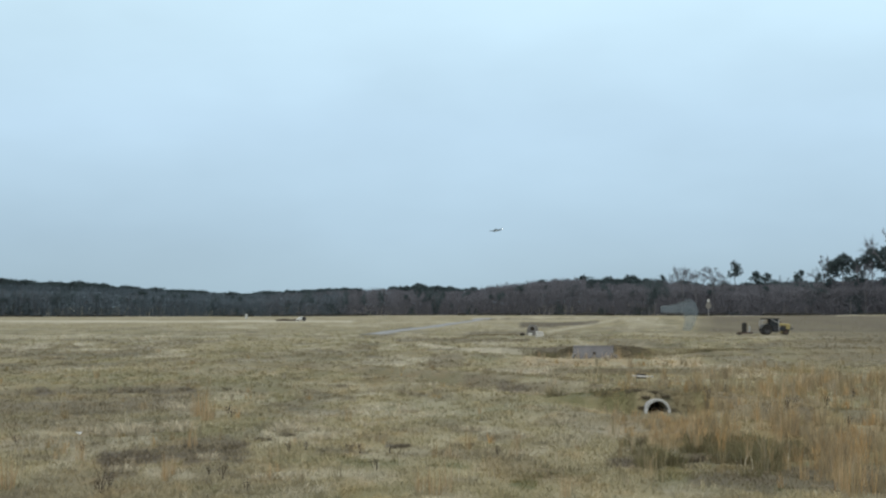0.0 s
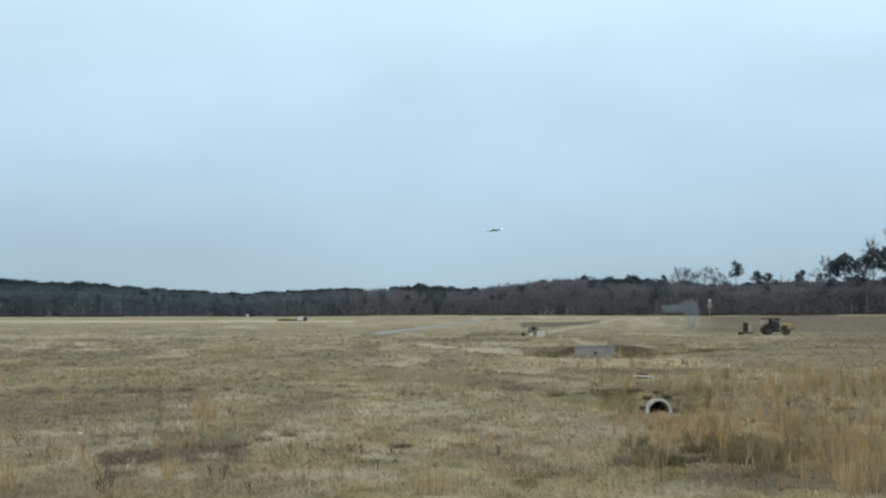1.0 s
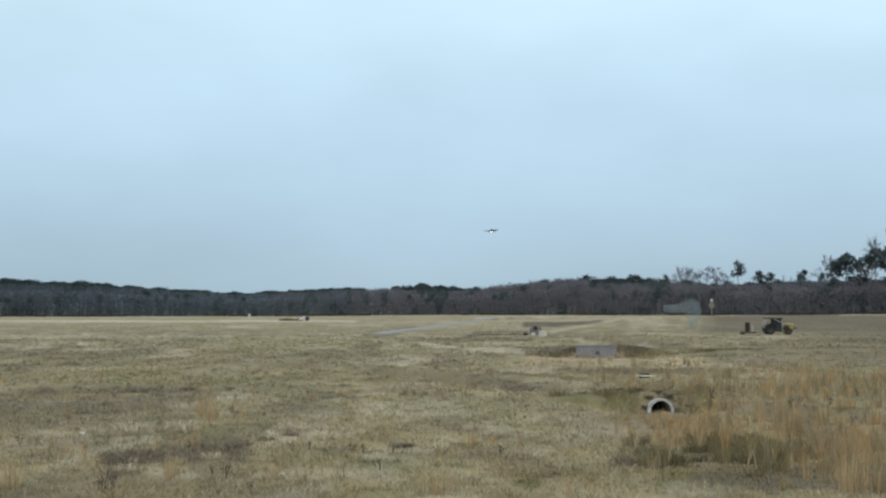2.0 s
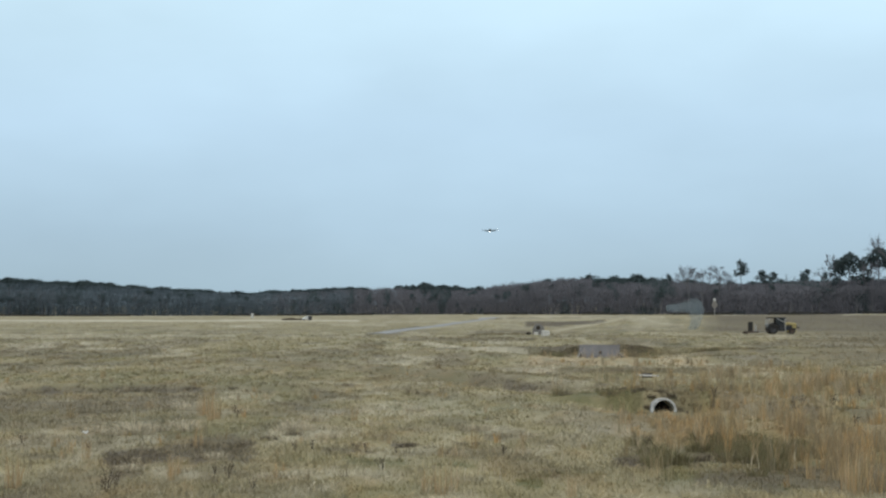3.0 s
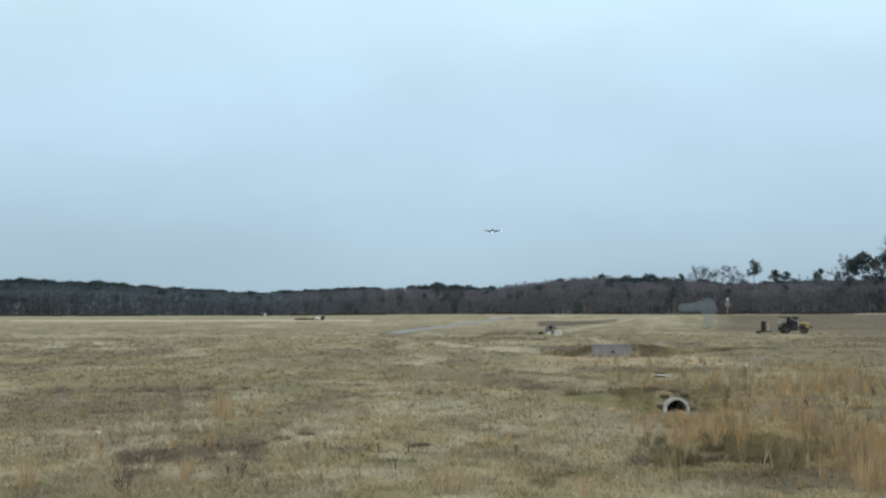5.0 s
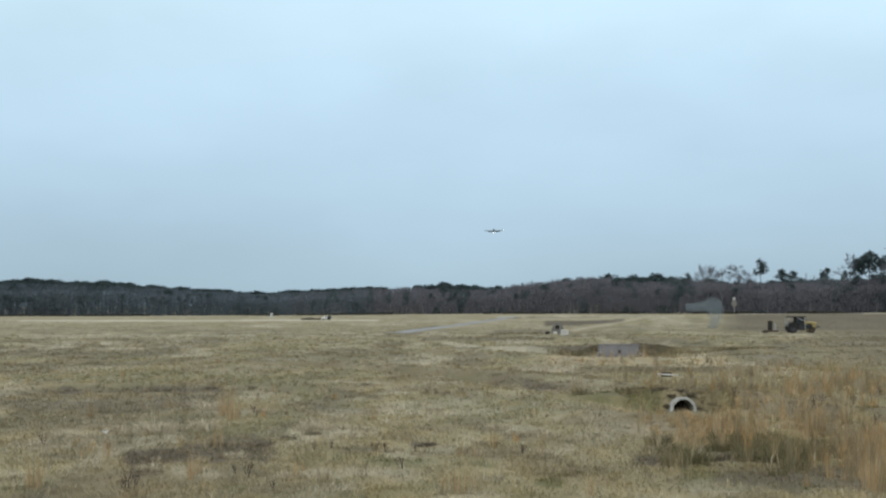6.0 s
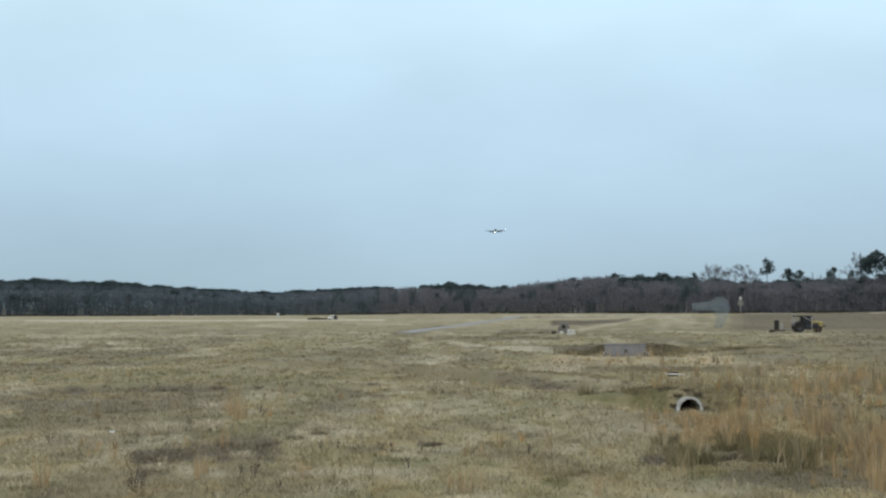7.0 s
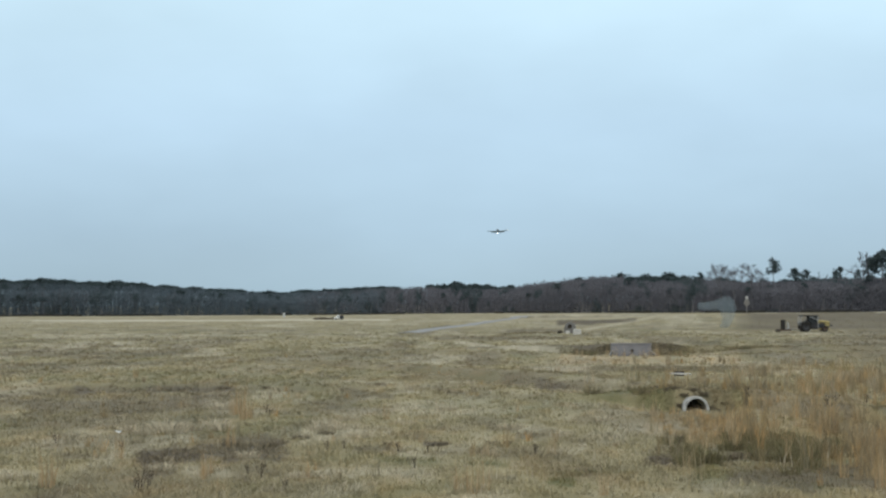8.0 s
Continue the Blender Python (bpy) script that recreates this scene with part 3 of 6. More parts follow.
def cover(x, y):
    """Shares of dead weeds, green, rusty and bleached grass at places on the ground, with bank and ditch shade painted
    in.
    """
    x, y = np.asarray(x, float), np.asarray(y, float)
    n1, n2, n3 = fbm(x / 2.4, y / 7.0, 11, 4), fbm(x / 9.0, y / 30.0, 21, 4), fbm(x / 1.0, y / 2.8, 31, 3)
    far = step(260, 520, y)
    dead = 0.35 * step(0.50, 0.72, n2) * (1 - 0.6 * far) + 0.42 * step(0.50, 0.75, n1)
    green = 0.42 * step(0.48, 0.72, fbm(x / 4.0, y / 13.0, 41, 4)) * (1 - far) + 0.08
    rust = 0.20 * step(0.55, 0.8, n3) * step(260, 120, y)
    pale = 0.5 * step(0.46, 0.74, fbm(x / 2.0, y / 6.0, 81, 4)) + 0.3 * step(0.50, 0.70, fbm(x / 16.0, y / 110.0, 97, 4)) * step(160, 300, y)
    pale = pale * (1 - 0.6 * step(95, 125, y) * step(280, 240, y))
    # grey-brown ground round the parked tractor and behind it
    side = x / np.maximum(y, 5) + 0.01 * (n2 - 0.5)
    plain = np.maximum(step(0.150, 0.166, side) * step(288, 320, y), 0.8 * step(0.19, 0.235, side) * step(125, 165, y))
    dead, pale = np.maximum(dead, plain * (0.55 + 0.5 * n2)), pale * (1 - 0.8 * plain)
    # streaky tones on the farther meadow
    belt = step(105, 140, y) * step(420, 300, y)
    dead = np.maximum(dead, 0.55 * belt * step(0.52, 0.68, fbm(x / 5.0, y / 13.0, 45, 4)))
    pale = np.maximum(pale, 0.55 * belt * step(0.54, 0.70, fbm(x / 6.0, y / 12.0, 55, 4)))
    # shade painted on ditches, gully and bank faces, light on the crests
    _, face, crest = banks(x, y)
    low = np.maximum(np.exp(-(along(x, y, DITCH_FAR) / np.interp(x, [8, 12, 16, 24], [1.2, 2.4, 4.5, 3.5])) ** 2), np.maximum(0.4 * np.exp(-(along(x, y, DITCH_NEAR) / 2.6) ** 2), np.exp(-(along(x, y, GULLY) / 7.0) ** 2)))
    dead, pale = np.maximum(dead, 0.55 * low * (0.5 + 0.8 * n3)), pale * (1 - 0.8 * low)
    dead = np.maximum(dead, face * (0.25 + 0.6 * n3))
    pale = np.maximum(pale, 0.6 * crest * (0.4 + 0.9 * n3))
    g = streaks(x, y, GREEN_PATCHES)
    green = np.maximum(green, g * (0.7 + 0.5 * n3))
    d = streaks(x, y, DARK_MID + DARK_MIDDLE + DARK_FAR + DARK_NEAR + DARK_RIGHT)
    dead, pale = np.maximum(dead * (1 - 0.5 * g), d * (0.95 + 0.4 * n3)), pale * (1 - 0.85 * d) * (1 - 0.5 * g)
    b = streaks(x, y, PALE_FAR + PALE_RISE + PALE_NEAR)
    pale, dead, green = np.maximum(pale, b * (0.7 + 0.5 * n3)), dead * (1 - 0.75 * b), green * (1 - 0.6 * b)
    right = broom(x, y)
    rust = np.maximum(rust, right * 0.25 * step(0.40, 0.62, n1))
    rust = np.maximum(rust, streaks(x, y, RUST_PATCHES) * step(0.2, 0.55, n3) * 0.8)
    dead = np.maximum(dead, right * 0.5 * step(0.5, 0.38, fbm(x / 1.7, y / 11.0, 71, 3)))
    green = np.maximum(green, right * 0.35)
    return np.clip(np.stack([dead, green, rust, pale], -1), 0, 1)


def broom(x, y):
    """Where the tall rusty grass stands round the near ditch."""
    u = x / np.maximum(y, 1)
    return step(0.10, 0.15, u + 0.02 * (vnoise(x, y / 3, 8) - 0.5)) * step(47.5, 52, y + 110 * np.clip(u - 0.2, 0, 1)) * (1 - step(85, 112, y - 160 * np.clip(u - 0.15, 0, 1)))


def ground_sheet():
    angles = np.radians(np.concatenate([np.arange(-180, -24, 4.0), np.arange(-24, 24, 0.16), np.arange(24, 180, 4.0)]))
    radii = [1.0, 3.0]
    while radii[-1] < 4800:
        r = radii[-1]
        radii.append(r + (2.0 if r < 40 else 0.8 if r < 76 else 0.2 if r < 84 else 0.8 if r < 200 else 0.011 * r if r < 1700 else 0.12 * r))
    radii = np.array(radii)
    a, r = np.meshgrid(angles, radii)
    x, y = r * np.sin(a), r * np.cos(a)
    verts = np.stack([x, y, height(x, y)], -1).reshape(-1, 3)
    n, k = len(angles), len(radii)
    i = np.arange(k - 1)[:, None] * n + np.arange(n)[None]
    j = np.arange(k - 1)[:, None] * n + (np.arange(n)[None] + 1) % n
    tris = np.concatenate([np.stack([i, i + n, j + n], -1).reshape(-1, 3), np.stack([i, j + n, j], -1).reshape(-1, 3)])
    middle = len(verts)
    verts = np.concatenate([verts, [[0, 0, float(height(0, 0))]]])
    tris = np.concatenate([tris, np.stack([np.full(n, middle), np.arange(n), (np.arange(n) + 1) % n], -1)])
    # the earth leaves the pipe's mouth open
    c = verts[tris].mean(1)
    tris = tris[~((np.hypot(c[:, 0] - 10.25, c[:, 2] - PIPE_Z) < 0.43) & (c[:, 2] > 0.03) & (c[:, 1] > 79.02) & (c[:, 1] < 81.5))]
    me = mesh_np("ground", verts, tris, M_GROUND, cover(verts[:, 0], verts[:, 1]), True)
    return tagged(new("ground", me), "dry winter meadow with straw-coloured grass and shallow ditches", "ground", kind="structure")


ground_sheet()


def road_strip():
    pts = [Vector((*p, 0)) for p in ROAD]
    line = []
    for k in range(len(pts) - 1):
        p0, p1, p2, p3 = pts[max(k - 1, 0)], pts[k], pts[k + 1], pts[min(k + 2, len(pts) - 1)]
        for s in range(12):
            t = s / 12
            line.append(0.5 * (2 * p1 + (p2 - p0) * t + (2 * p0 - 5 * p1 + 4 * p2 - p3) * t * t + (3 * p1 - p0 - 3 * p2 + p3) * t ** 3))
    bm, last = bmesh.new(), None
    for k in range(1, len(line) - 1):
        d = (line[k + 1] - line[k - 1]).normalized()
        side = Vector((d.y, -d.x, 0)) * 2.0
        row = []
        for s in (-1, -0.5, 0, 0.5, 1):
            p = line[k] + side * s * (1 + 0.06 * math.sin(k * 1.7 + s))
            row.append(bm.verts.new((p.x, p.y, float(height(p.x, p.y)) + 0.10 - 0.05 * abs(s))))
        low = [bm.verts.new((row[0].co.x, row[0].co.y, row[0].co.z - 0.3))] + row + [bm.verts.new((row[-1].co.x, row[-1].co.y, row[-1].co.z - 0.3))]
        if last:
            for q in range(6):
                bm.faces.new((last[q], last[q + 1], low[q + 1], low[q]))
        last = low
    bmesh.ops.recalc_face_normals(bm, faces=bm.faces)
    ob = part("road", bm, M_ROAD, smooth=True)
    return tagged(ob, "narrow grey paved road crossing the dry meadow", "road", kind="structure")


road_strip()


# ---------------------------------------------------------------- woods
def skyline(u):
    """Angle above level of the treetops, as a share of the distance."""
    return np.interp(u, [-0.45, -0.268, -0.226, -0.186, -0.159, -0.122, -0.098, -0.065, -0.05, -0.015, 0.0, 0.022, 0.05, 0.075, 0.096, 0.116, 0.14, 0.155, 0.175, 0.22, 0.26, 0.35, 0.45],
                     [0.0157, 0.0151, 0.0139, 0.0119, 0.0101, 0.0080, 0.0094, 0.0111, 0.0108, 0.0138, 0.0128, 0.0125, 0.0158, 0.0178, 0.0182, 0.0182, 0.0168, 0.0150, 0.0152, 0.0170, 0.0185, 0.024, 0.026])


def bare_tree(rng, fine, levels=2, slim=1.0):
    """A leafless broadleaf tree of height 1: stem and limbs, twigs."""
    seg, twigs = [], []
    lean = rng.normal(0, 0.03, 2)
    fork = rng.uniform(0.3, 0.5)
    top = np.array([lean[0], lean[1], 0.9])
    pts = [np.zeros(3), np.array([lean[0] * fork, lean[1] * fork, fork]), np.array([lean[0] * 0.7, lean[1] * 0.7, 0.7]), top]
    for a, b, r0, r1 in zip(pts, pts[1:], (0.018, 0.014, 0.009), (0.014, 0.009, 0.004)):
        seg.append((a, b, r0, r1))

    def grow(p, d, length, r, level):
        q = p + d * length
        seg.append((p, q, r, r * 0.55))
        if level == 0:
            for _ in range(fine):
                e = rng.normal(0, 1, 3) * 0.6 + d + np.array([0, 0, 0.35])
                e *= length * rng.uniform(0.5, 1.0) / np.linalg.norm(e)
                s = p + d * length * rng.uniform(0.2, 1.0)
                twigs.append((s, s + e))
            return
        for _ in range(3):
            e = d + rng.normal(0, 0.5, 3) + np.array([0, 0, 0.25])
            grow(p + d * length * rng.uniform(0.45, 1.0), e / np.linalg.norm(e), length * rng.uniform(0.5, 0.75), r * 0.5, level - 1)
    for k in range(9):
        h = rng.uniform(fork * 0.8, 0.8)
        a = rng.uniform(0, math.tau)
        d = np.array([math.cos(a), math.sin(a), rng.uniform(0.8, 2.0)])
        grow(np.array([lean[0] * h, lean[1] * h, h]), d / np.linalg.norm(d), rng.uniform(0.3, 0.5) * (1.02 - h), 0.008, levels)
    p0, p1, r0, r1 = (np.array([s[k] for s in seg]) * (slim if k > 1 else 1) for k in range(4))
    t0, t1 = np.array([t[0] for t in twigs]), np.array([t[1] for t in twigs])
    side = np.cross(t1 - t0, rng.normal(0, 1, t0.shape))
    side *= (0.0020 if fine < 10 else 0.0013) / (np.linalg.norm(side, axis=1)[:, None] + 1e-9)
    tw = (np.stack([t0 - side, t0 + side, t1], 1).reshape(-1, 3), np.arange(len(t0) * 3).reshape(-1, 3))
    stems = tubes(p0, p1, r0, r1)
    top_z = max(stems[0][:, 2].max(), tw[0][:, 2].max())
    return (stems[0] / top_z, stems[1]), (tw[0] / top_z, tw[1])


def pine_tree(rng, clumps, needles, low, width, puff=1.0):
    """A pine of height 1: stem with branches, needle clumps."""
    lean = rng.normal(0, 0.025, 2)
    hs = np.array([0, 0.35, 0.7, 0.97])
    pts = np.stack([lean[0] * hs, lean[1] * hs, hs], 1)
    p0, p1, r0, r1 = list(pts[:-1]), list(pts[1:]), [0.016, 0.012, 0.007], [0.012, 0.007, 0.002]
    tri = []
    for k in range(clumps):
        h = low + (1 - low) * rng.uniform(0, 1) ** 0.8
        s = (h - low) / (1 - low)
        reach = width * (0.55 + 0.6 * math.sin(math.pi * min(1, s * 0.8 + 0.15))) * (1 - 0.75 * s ** 3) * rng.uniform(0.25, 1.0)
        a = rng.uniform(0, math.tau)
        foot = np.array([lean[0] * h, lean[1] * h, h - 0.03])
        c = foot + np.array([math.cos(a) * reach, math.sin(a) * reach, 0.03 + reach * 0.25])
        p0.append(foot), p1.append(c), r0.append(0.004), r1.append(0.0015)
        size = puff * rng.uniform(0.022, 0.042)
        o = c + rng.normal(0, 1, (needles, 3)) * np.array([size, size, size * 0.55])
        e1, e2 = rng.normal(0, 1, (needles, 3)) * size * 0.75, rng.normal(0, 1, (needles, 3)) * size * 0.75
        tri.append(np.stack([o, o + e1, o + e2], 1))
    tri = np.concatenate(tri).reshape(-1, 3)
    stems = tubes(p0, p1, np.array(r0), np.array(r1))
    return stems, (tri, np.arange(len(tri)).reshape(-1, 3))


rng = np.random.default_rng(7)
BARE = [bare_tree(rng, 5, 1) for _ in range(8)]
PINES = [pine_tree(rng, 26, 13, rng.uniform(0.74, 0.82), rng.uniform(0.13, 0.17)) for _ in range(8)]


def placed(piece, x, y, z, h, wide, turn):
    v, f = piece
    c, s = math.cos(turn), math.sin(turn)
    return np.stack([(v[:, 0] * c - v[:, 1] * s) * h * wide + x, (v[:, 0] * s + v[:, 1] * c) * h * wide + y, v[:, 2] * h + z], 1), f


def pine_share(u):
    return np.interp(u, [-0.45, -0.27, -0.13, -0.11, -0.06, -0.05, -0.038, -0.018, 0.01, 0.03, 0.085, 0.09, 0.115, 0.125, 0.3, 0.45],
                     [0.7, 0.75, 0.7, 0.7, 0.5, 0.10, 0.08, 0.8, 0.75, 0.12, 0.15, 0.8, 0.8, 0.30, 0.45, 0.5])


def at_edge(u, back):
    """Places behind the edge of the woods, the ground there and the full height of the trees."""
    r = np.interp(u, EDGE_U, EDGE_D) + back
    y = r / np.hypot(1, u)
    z = height(u * y, y)
    return u * y, y, z, 5.0 + skyline(u) * r - z


def woods():
    rng = np.random.default_rng(19)
    stems, twigs, needles = [], [], []

    def plant(tree, x, y, z, h, w, crowns):
        turn = rng.uniform(0, math.tau)
        stems.append(placed(tree[0], x, y, z, h, w, turn))
        crowns.append(placed(tree[1], x, y, z, h, w, turn))
    # tall pines at the back, close together, whose crowns make the dark line of the treetops
    n = 1500
    u = rng.uniform(-0.34, 0.34, n)
    x, y, z, full = at_edge(u, rng.uniform(55, 110, n))
    swell = 0.92 + 0.15 * fbm(u * 140, u * 0 + 3.0, 87, 3) - np.where(u > -0.05, rng.uniform(0, 0.22, n), 0)
    for k in np.nonzero(rng.uniform(0, 1, n) < np.where(u > -0.05, 0.85, 1.15) * pine_share(u))[0]:
        plant(PINES[rng.integers(len(PINES))], x[k], y[k], z[k], full[k] * swell[k] * rng.uniform(0.95, 1.01), rng.uniform(1.0, 1.5), needles)
    # leafless trees between and before them
    n = 620
    u = rng.uniform(-0.34, 0.34, n)
    back = rng.uniform(20, 95, n)
    x, y, z, full = at_edge(u, back)
    for k in range(n):
        share = float(pine_share(u[k]))
        h = full[k] * (rng.uniform(0.86, 1.07) if share < 0.3 else rng.uniform(0.6, 0.86))
        plant(BARE[rng.integers(len(BARE))], x[k], y[k], z[k], h, rng.uniform(0.9, 1.3), twigs)
    # younger pines scattered near the edge
    n = 70
    u = rng.uniform(-0.30, 0.32, n)
    x, y, z, full = at_edge(u, rng.uniform(4, 30, n))
    for k in range(n):
        plant(PINES[rng.integers(len(PINES))], x[k], y[k], z[k], full[k] * rng.uniform(0.45, 0.9), rng.uniform(0.9, 1.4), needles)
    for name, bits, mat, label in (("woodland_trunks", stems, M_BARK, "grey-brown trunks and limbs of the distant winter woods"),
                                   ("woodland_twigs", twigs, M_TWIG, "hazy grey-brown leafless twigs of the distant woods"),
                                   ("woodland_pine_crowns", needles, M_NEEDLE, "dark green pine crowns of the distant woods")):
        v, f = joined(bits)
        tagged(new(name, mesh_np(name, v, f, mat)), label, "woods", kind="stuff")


def thicket():
    """Dense twigs and undergrowth that fill the woods nearly to the treetops."""
    rng = np.random.default_rng(23)
    n = 380000
    u = rng.uniform(-0.34, 0.34, n)
    back = rng.uniform(0, 1, n) ** 1.2
    x, y, z, full = at_edge(u, 2 + 80 * back)
    share = pine_share(u)
    cap = np.where(u > -0.05, np.interp(share, [0.05, 0.35, 0.7], [0.96, 0.92, 0.84]), 0.96) * (0.90 + 0.14 * fbm(x / 4, y / 60, 51, 4))
    rise = rng.uniform(0, 1, n) ** 0.85
    up = full * cap * (0.78 + 0.22 * step(0, 0.4, back)) * rise
    mid = np.stack([x, y, z + up], 1)
    way = rng.normal(0, 1, (n, 3)) * np.array([0.55, 0.55, 1.0])
    way *= (rng.uniform(0.5, 1.9, n) / (np.linalg.norm(way, axis=1) + 1e-6))[:, None]
    side = np.cross(way, rng.normal(0, 1, (n, 3)))
    side *= (rng.uniform(0.05, 0.20, n) / (np.linalg.norm(side, axis=1) + 1e-6))[:, None]
    v = np.stack([mid - side - way * 0.5, mid + side - way * 0.5, mid + way], 1)
    # the left end takes the undergrowth with the strongest haze tint
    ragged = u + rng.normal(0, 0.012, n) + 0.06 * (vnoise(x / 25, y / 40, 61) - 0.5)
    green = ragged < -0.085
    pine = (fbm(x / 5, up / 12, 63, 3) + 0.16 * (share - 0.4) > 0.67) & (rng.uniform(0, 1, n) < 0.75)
    for own, mat, label in ((~green & ~pine, M_TWIG, "dense grey-brown twigs and undergrowth of the winter woods"), (green & ~pine, M_UNDER, "dense undergrowth of the pine woods, haze-tinted blue-grey"),
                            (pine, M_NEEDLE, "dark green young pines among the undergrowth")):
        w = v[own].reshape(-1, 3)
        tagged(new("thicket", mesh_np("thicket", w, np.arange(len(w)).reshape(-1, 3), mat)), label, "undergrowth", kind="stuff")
    n = 60
    u = rng.uniform(-0.30, 0.26, n)
    x, y, z, full = at_edge(u, rng.uniform(-4, 3, n))
    h = rng.uniform(3.0, 7.0, n)
    p0 = np.stack([x, y, z - 0.2], 1)
    p1 = p0 + np.stack([rng.normal(0, 0.4, n), rng.normal(0, 0.4, n), h], 1)
    v, f = tubes(p0, p1, rng.uniform(0.12, 0.24, n), 0.06)
    tagged(new("edge_saplings", mesh_np("edge_saplings", v, f, M_PALE_BARK)), "thin pale bare saplings standing before the woods", "saplings", kind="stuff")
    # low dark brush in broken rows, put in as shade along the foot of the woods
    n = 9000
    u = rng.uniform(-0.32, 0.32, n)
    x, y, z, full = at_edge(u, rng.uniform(-6, 0, n))
    keep = vnoise(u * 55, u * 0, 88) + 0.25 * vnoise(u * 190, u * 0, 89) > 0.56
    x, y, z, n = x[keep], y[keep], z[keep], int(keep.sum())
    tip = np.stack([x + rng.normal(0, 0.4, n), y + rng.normal(0, 0.3, n), z + rng.uniform(0.6, 1.7, n)], 1)
    wide = np.stack([rng.uniform(0.15, 0.4, n), np.zeros(n), np.zeros(n)], 1)
    foot = np.stack([x, y, z - 0.1], 1)
    v = np.stack([foot - wide, foot + wide, tip], 1).reshape(-1, 3)
    tagged(new("foot_shade_brush", mesh_np("foot_shade_brush", v, np.arange(len(v)).reshape(-1, 3), M_FOOT_SHADE)), "low dark brush standing in for shade along the foot of the woods", "brush", kind="stuff")


woods()
thicket()


def lone_tree(kind, u, r, h, wide, turn, label, seed):
    rng = np.random.default_rng(seed)
    y = r / math.hypot(1, u)
    x = u * y
    ob = tagged(new("pine_tree" if kind == "pine" else "bare_tree"), label, "tree", group="tall trees above the edge of the woods")
    ob.matrix_world = pose(x, y, float(height(x, y)), 0, 0, turn)
    if kind == "pine":
        a, b = pine_tree(rng, 44 if u > 0.235 else 26, 24, rng.uniform(0.55, 0.70), 0.17 if u > 0.235 else 0.14, 0.85)
        crown, mat = "crown", M_NEEDLE
    else:
        a, b = bare_tree(rng, 16, 2, 0.45)
        crown, mat = "twig_crown", M_TWIG
    for name, piece, m, sort in (("trunk", a, M_BARK, ""), (crown, b, mat, "stuff")):
        v, f = placed(piece, 0, 0, 0, h, wide, 0)
        tagged(new(name, mesh_np(name, v, f, m)), kind=sort).parent = ob
    return ob


PINE_LABEL, BARE_LABEL = "tall dark green pine with an open ragged crown", "tall leafless grey tree with a fine twiggy crown"
# direction, distance, treetop above level as a share of the distance, spread
TALL_PINES = ((0.1765, 850, 0.0268, 0.8), (0.190, 850, 0.0205, 1.1), (0.197, 840, 0.0198, 1.1), (0.2165, 830, 0.0210, 0.8), (0.2275, 840, 0.0195, 0.7), (0.2135, 850, 0.0195, 0.8),
              (0.2415, 740, 0.0300, 1.2), (0.2365, 750, 0.0270, 1.0), (0.259, 720, 0.0332, 1.2), (0.2665, 725, 0.0345, 1.1), (0.278, 720, 0.036, 1.1), (0.250, 735, 0.0265, 1.1),
              (0.286, 715, 0.037, 1.1), (0.133, 930, 0.0185, 0.9), (0.1285, 880, 0.0105, 1.0))
TALL_BARE = ((0.146, 860, 0.0258, 1.3), (0.1635, 850, 0.0255, 1.4), (0.153, 860, 0.0238, 1.3), (0.231, 750, 0.0315, 0.7), (0.2715, 700, 0.0475, 1.0), (0.256, 710, 0.029, 0.9),
             (0.168, 855, 0.0225, 1.0), (0.205, 840, 0.02, 1.0), (0.29, 715, 0.036, 1.1))
for k, (kind, u, r, top, wide) in enumerate([("pine", *row) for row in TALL_PINES] + [("bare", *row) for row in TALL_BARE]):
    y = r / math.hypot(1, u)
    h = 5 + top * r - float(height(u * y, y))
    lone_tree(kind, u, r, h, wide, 40 * k, PINE_LABEL if kind == "pine" else BARE_LABEL, 100 + k)


# ---------------------------------------------------------------- grass
def grass(name, x, y, h, w, lean, label, weights=None, seed=1, mat=None):
    """Curved blades with three triangles each."""
    rng = np.random.default_rng(seed)
    n = len(x)
    z = height(x, y) - 0.03
    a = rng.uniform(0, math.tau, n)
    side = np.stack([np.cos(a), np.sin(a), np.zeros(n)], 1) * (w / 2)[:, None]
    b = rng.uniform(0, math.tau, n)
    push = np.stack([np.cos(b), np.sin(b), np.zeros(n)], 1) * (lean * h)[:, None]
    up = np.zeros((n, 3))
    up[:, 2] = h
    base = np.stack([x, y, z], 1)
    mid = base + up * 0.55 + push * 0.35
    tip = base + up * (1 - 0.25 * lean[:, None]) + push
    v = np.stack([base - side, base + side, mid - side * 0.8, mid + side * 0.8, tip], 1).reshape(-1, 3)
    f = ((np.arange(n) * 5)[:, None, None] + np.array([[0, 1, 3], [0, 3, 2], [2, 3, 4]])[None]).reshape(-1, 3)
    c = cover(x, y) if weights is None else weights
    c = np.clip(c + rng.normal(0, 0.04, c.shape), 0, 1)
    return tagged(new(name, mesh_np(name, v, f, mat or M_BLADE, np.repeat(c, 5, 0))), label, "grass", kind="stuff")


def wedge(rng, n, near, far, u0=-0.33, u1=0.31):
    u, r = rng.uniform(u0, u1, n), near * (far / near) ** rng.uniform(0, 1, n)
    y = r / np.hypot(1, u)
    return u * y, y


def keep_clear(x, y):
    """False where a thing or the road stands, and before the pipe's mouth."""
    ok = along(x, y, ROAD) > 3.4
    ok &= ~((np.abs(x - 10.2) < 0.8) & (y > 77.3) & (y < 80.3))
    ok &= ~((np.abs(x - 14.1) < 0.9) & (y > 111) & (y < 117.6))
    ok &= ~((np.abs(x - 14.8) < 2.1) & (np.abs(y - 163) < 0.5))
    return ok


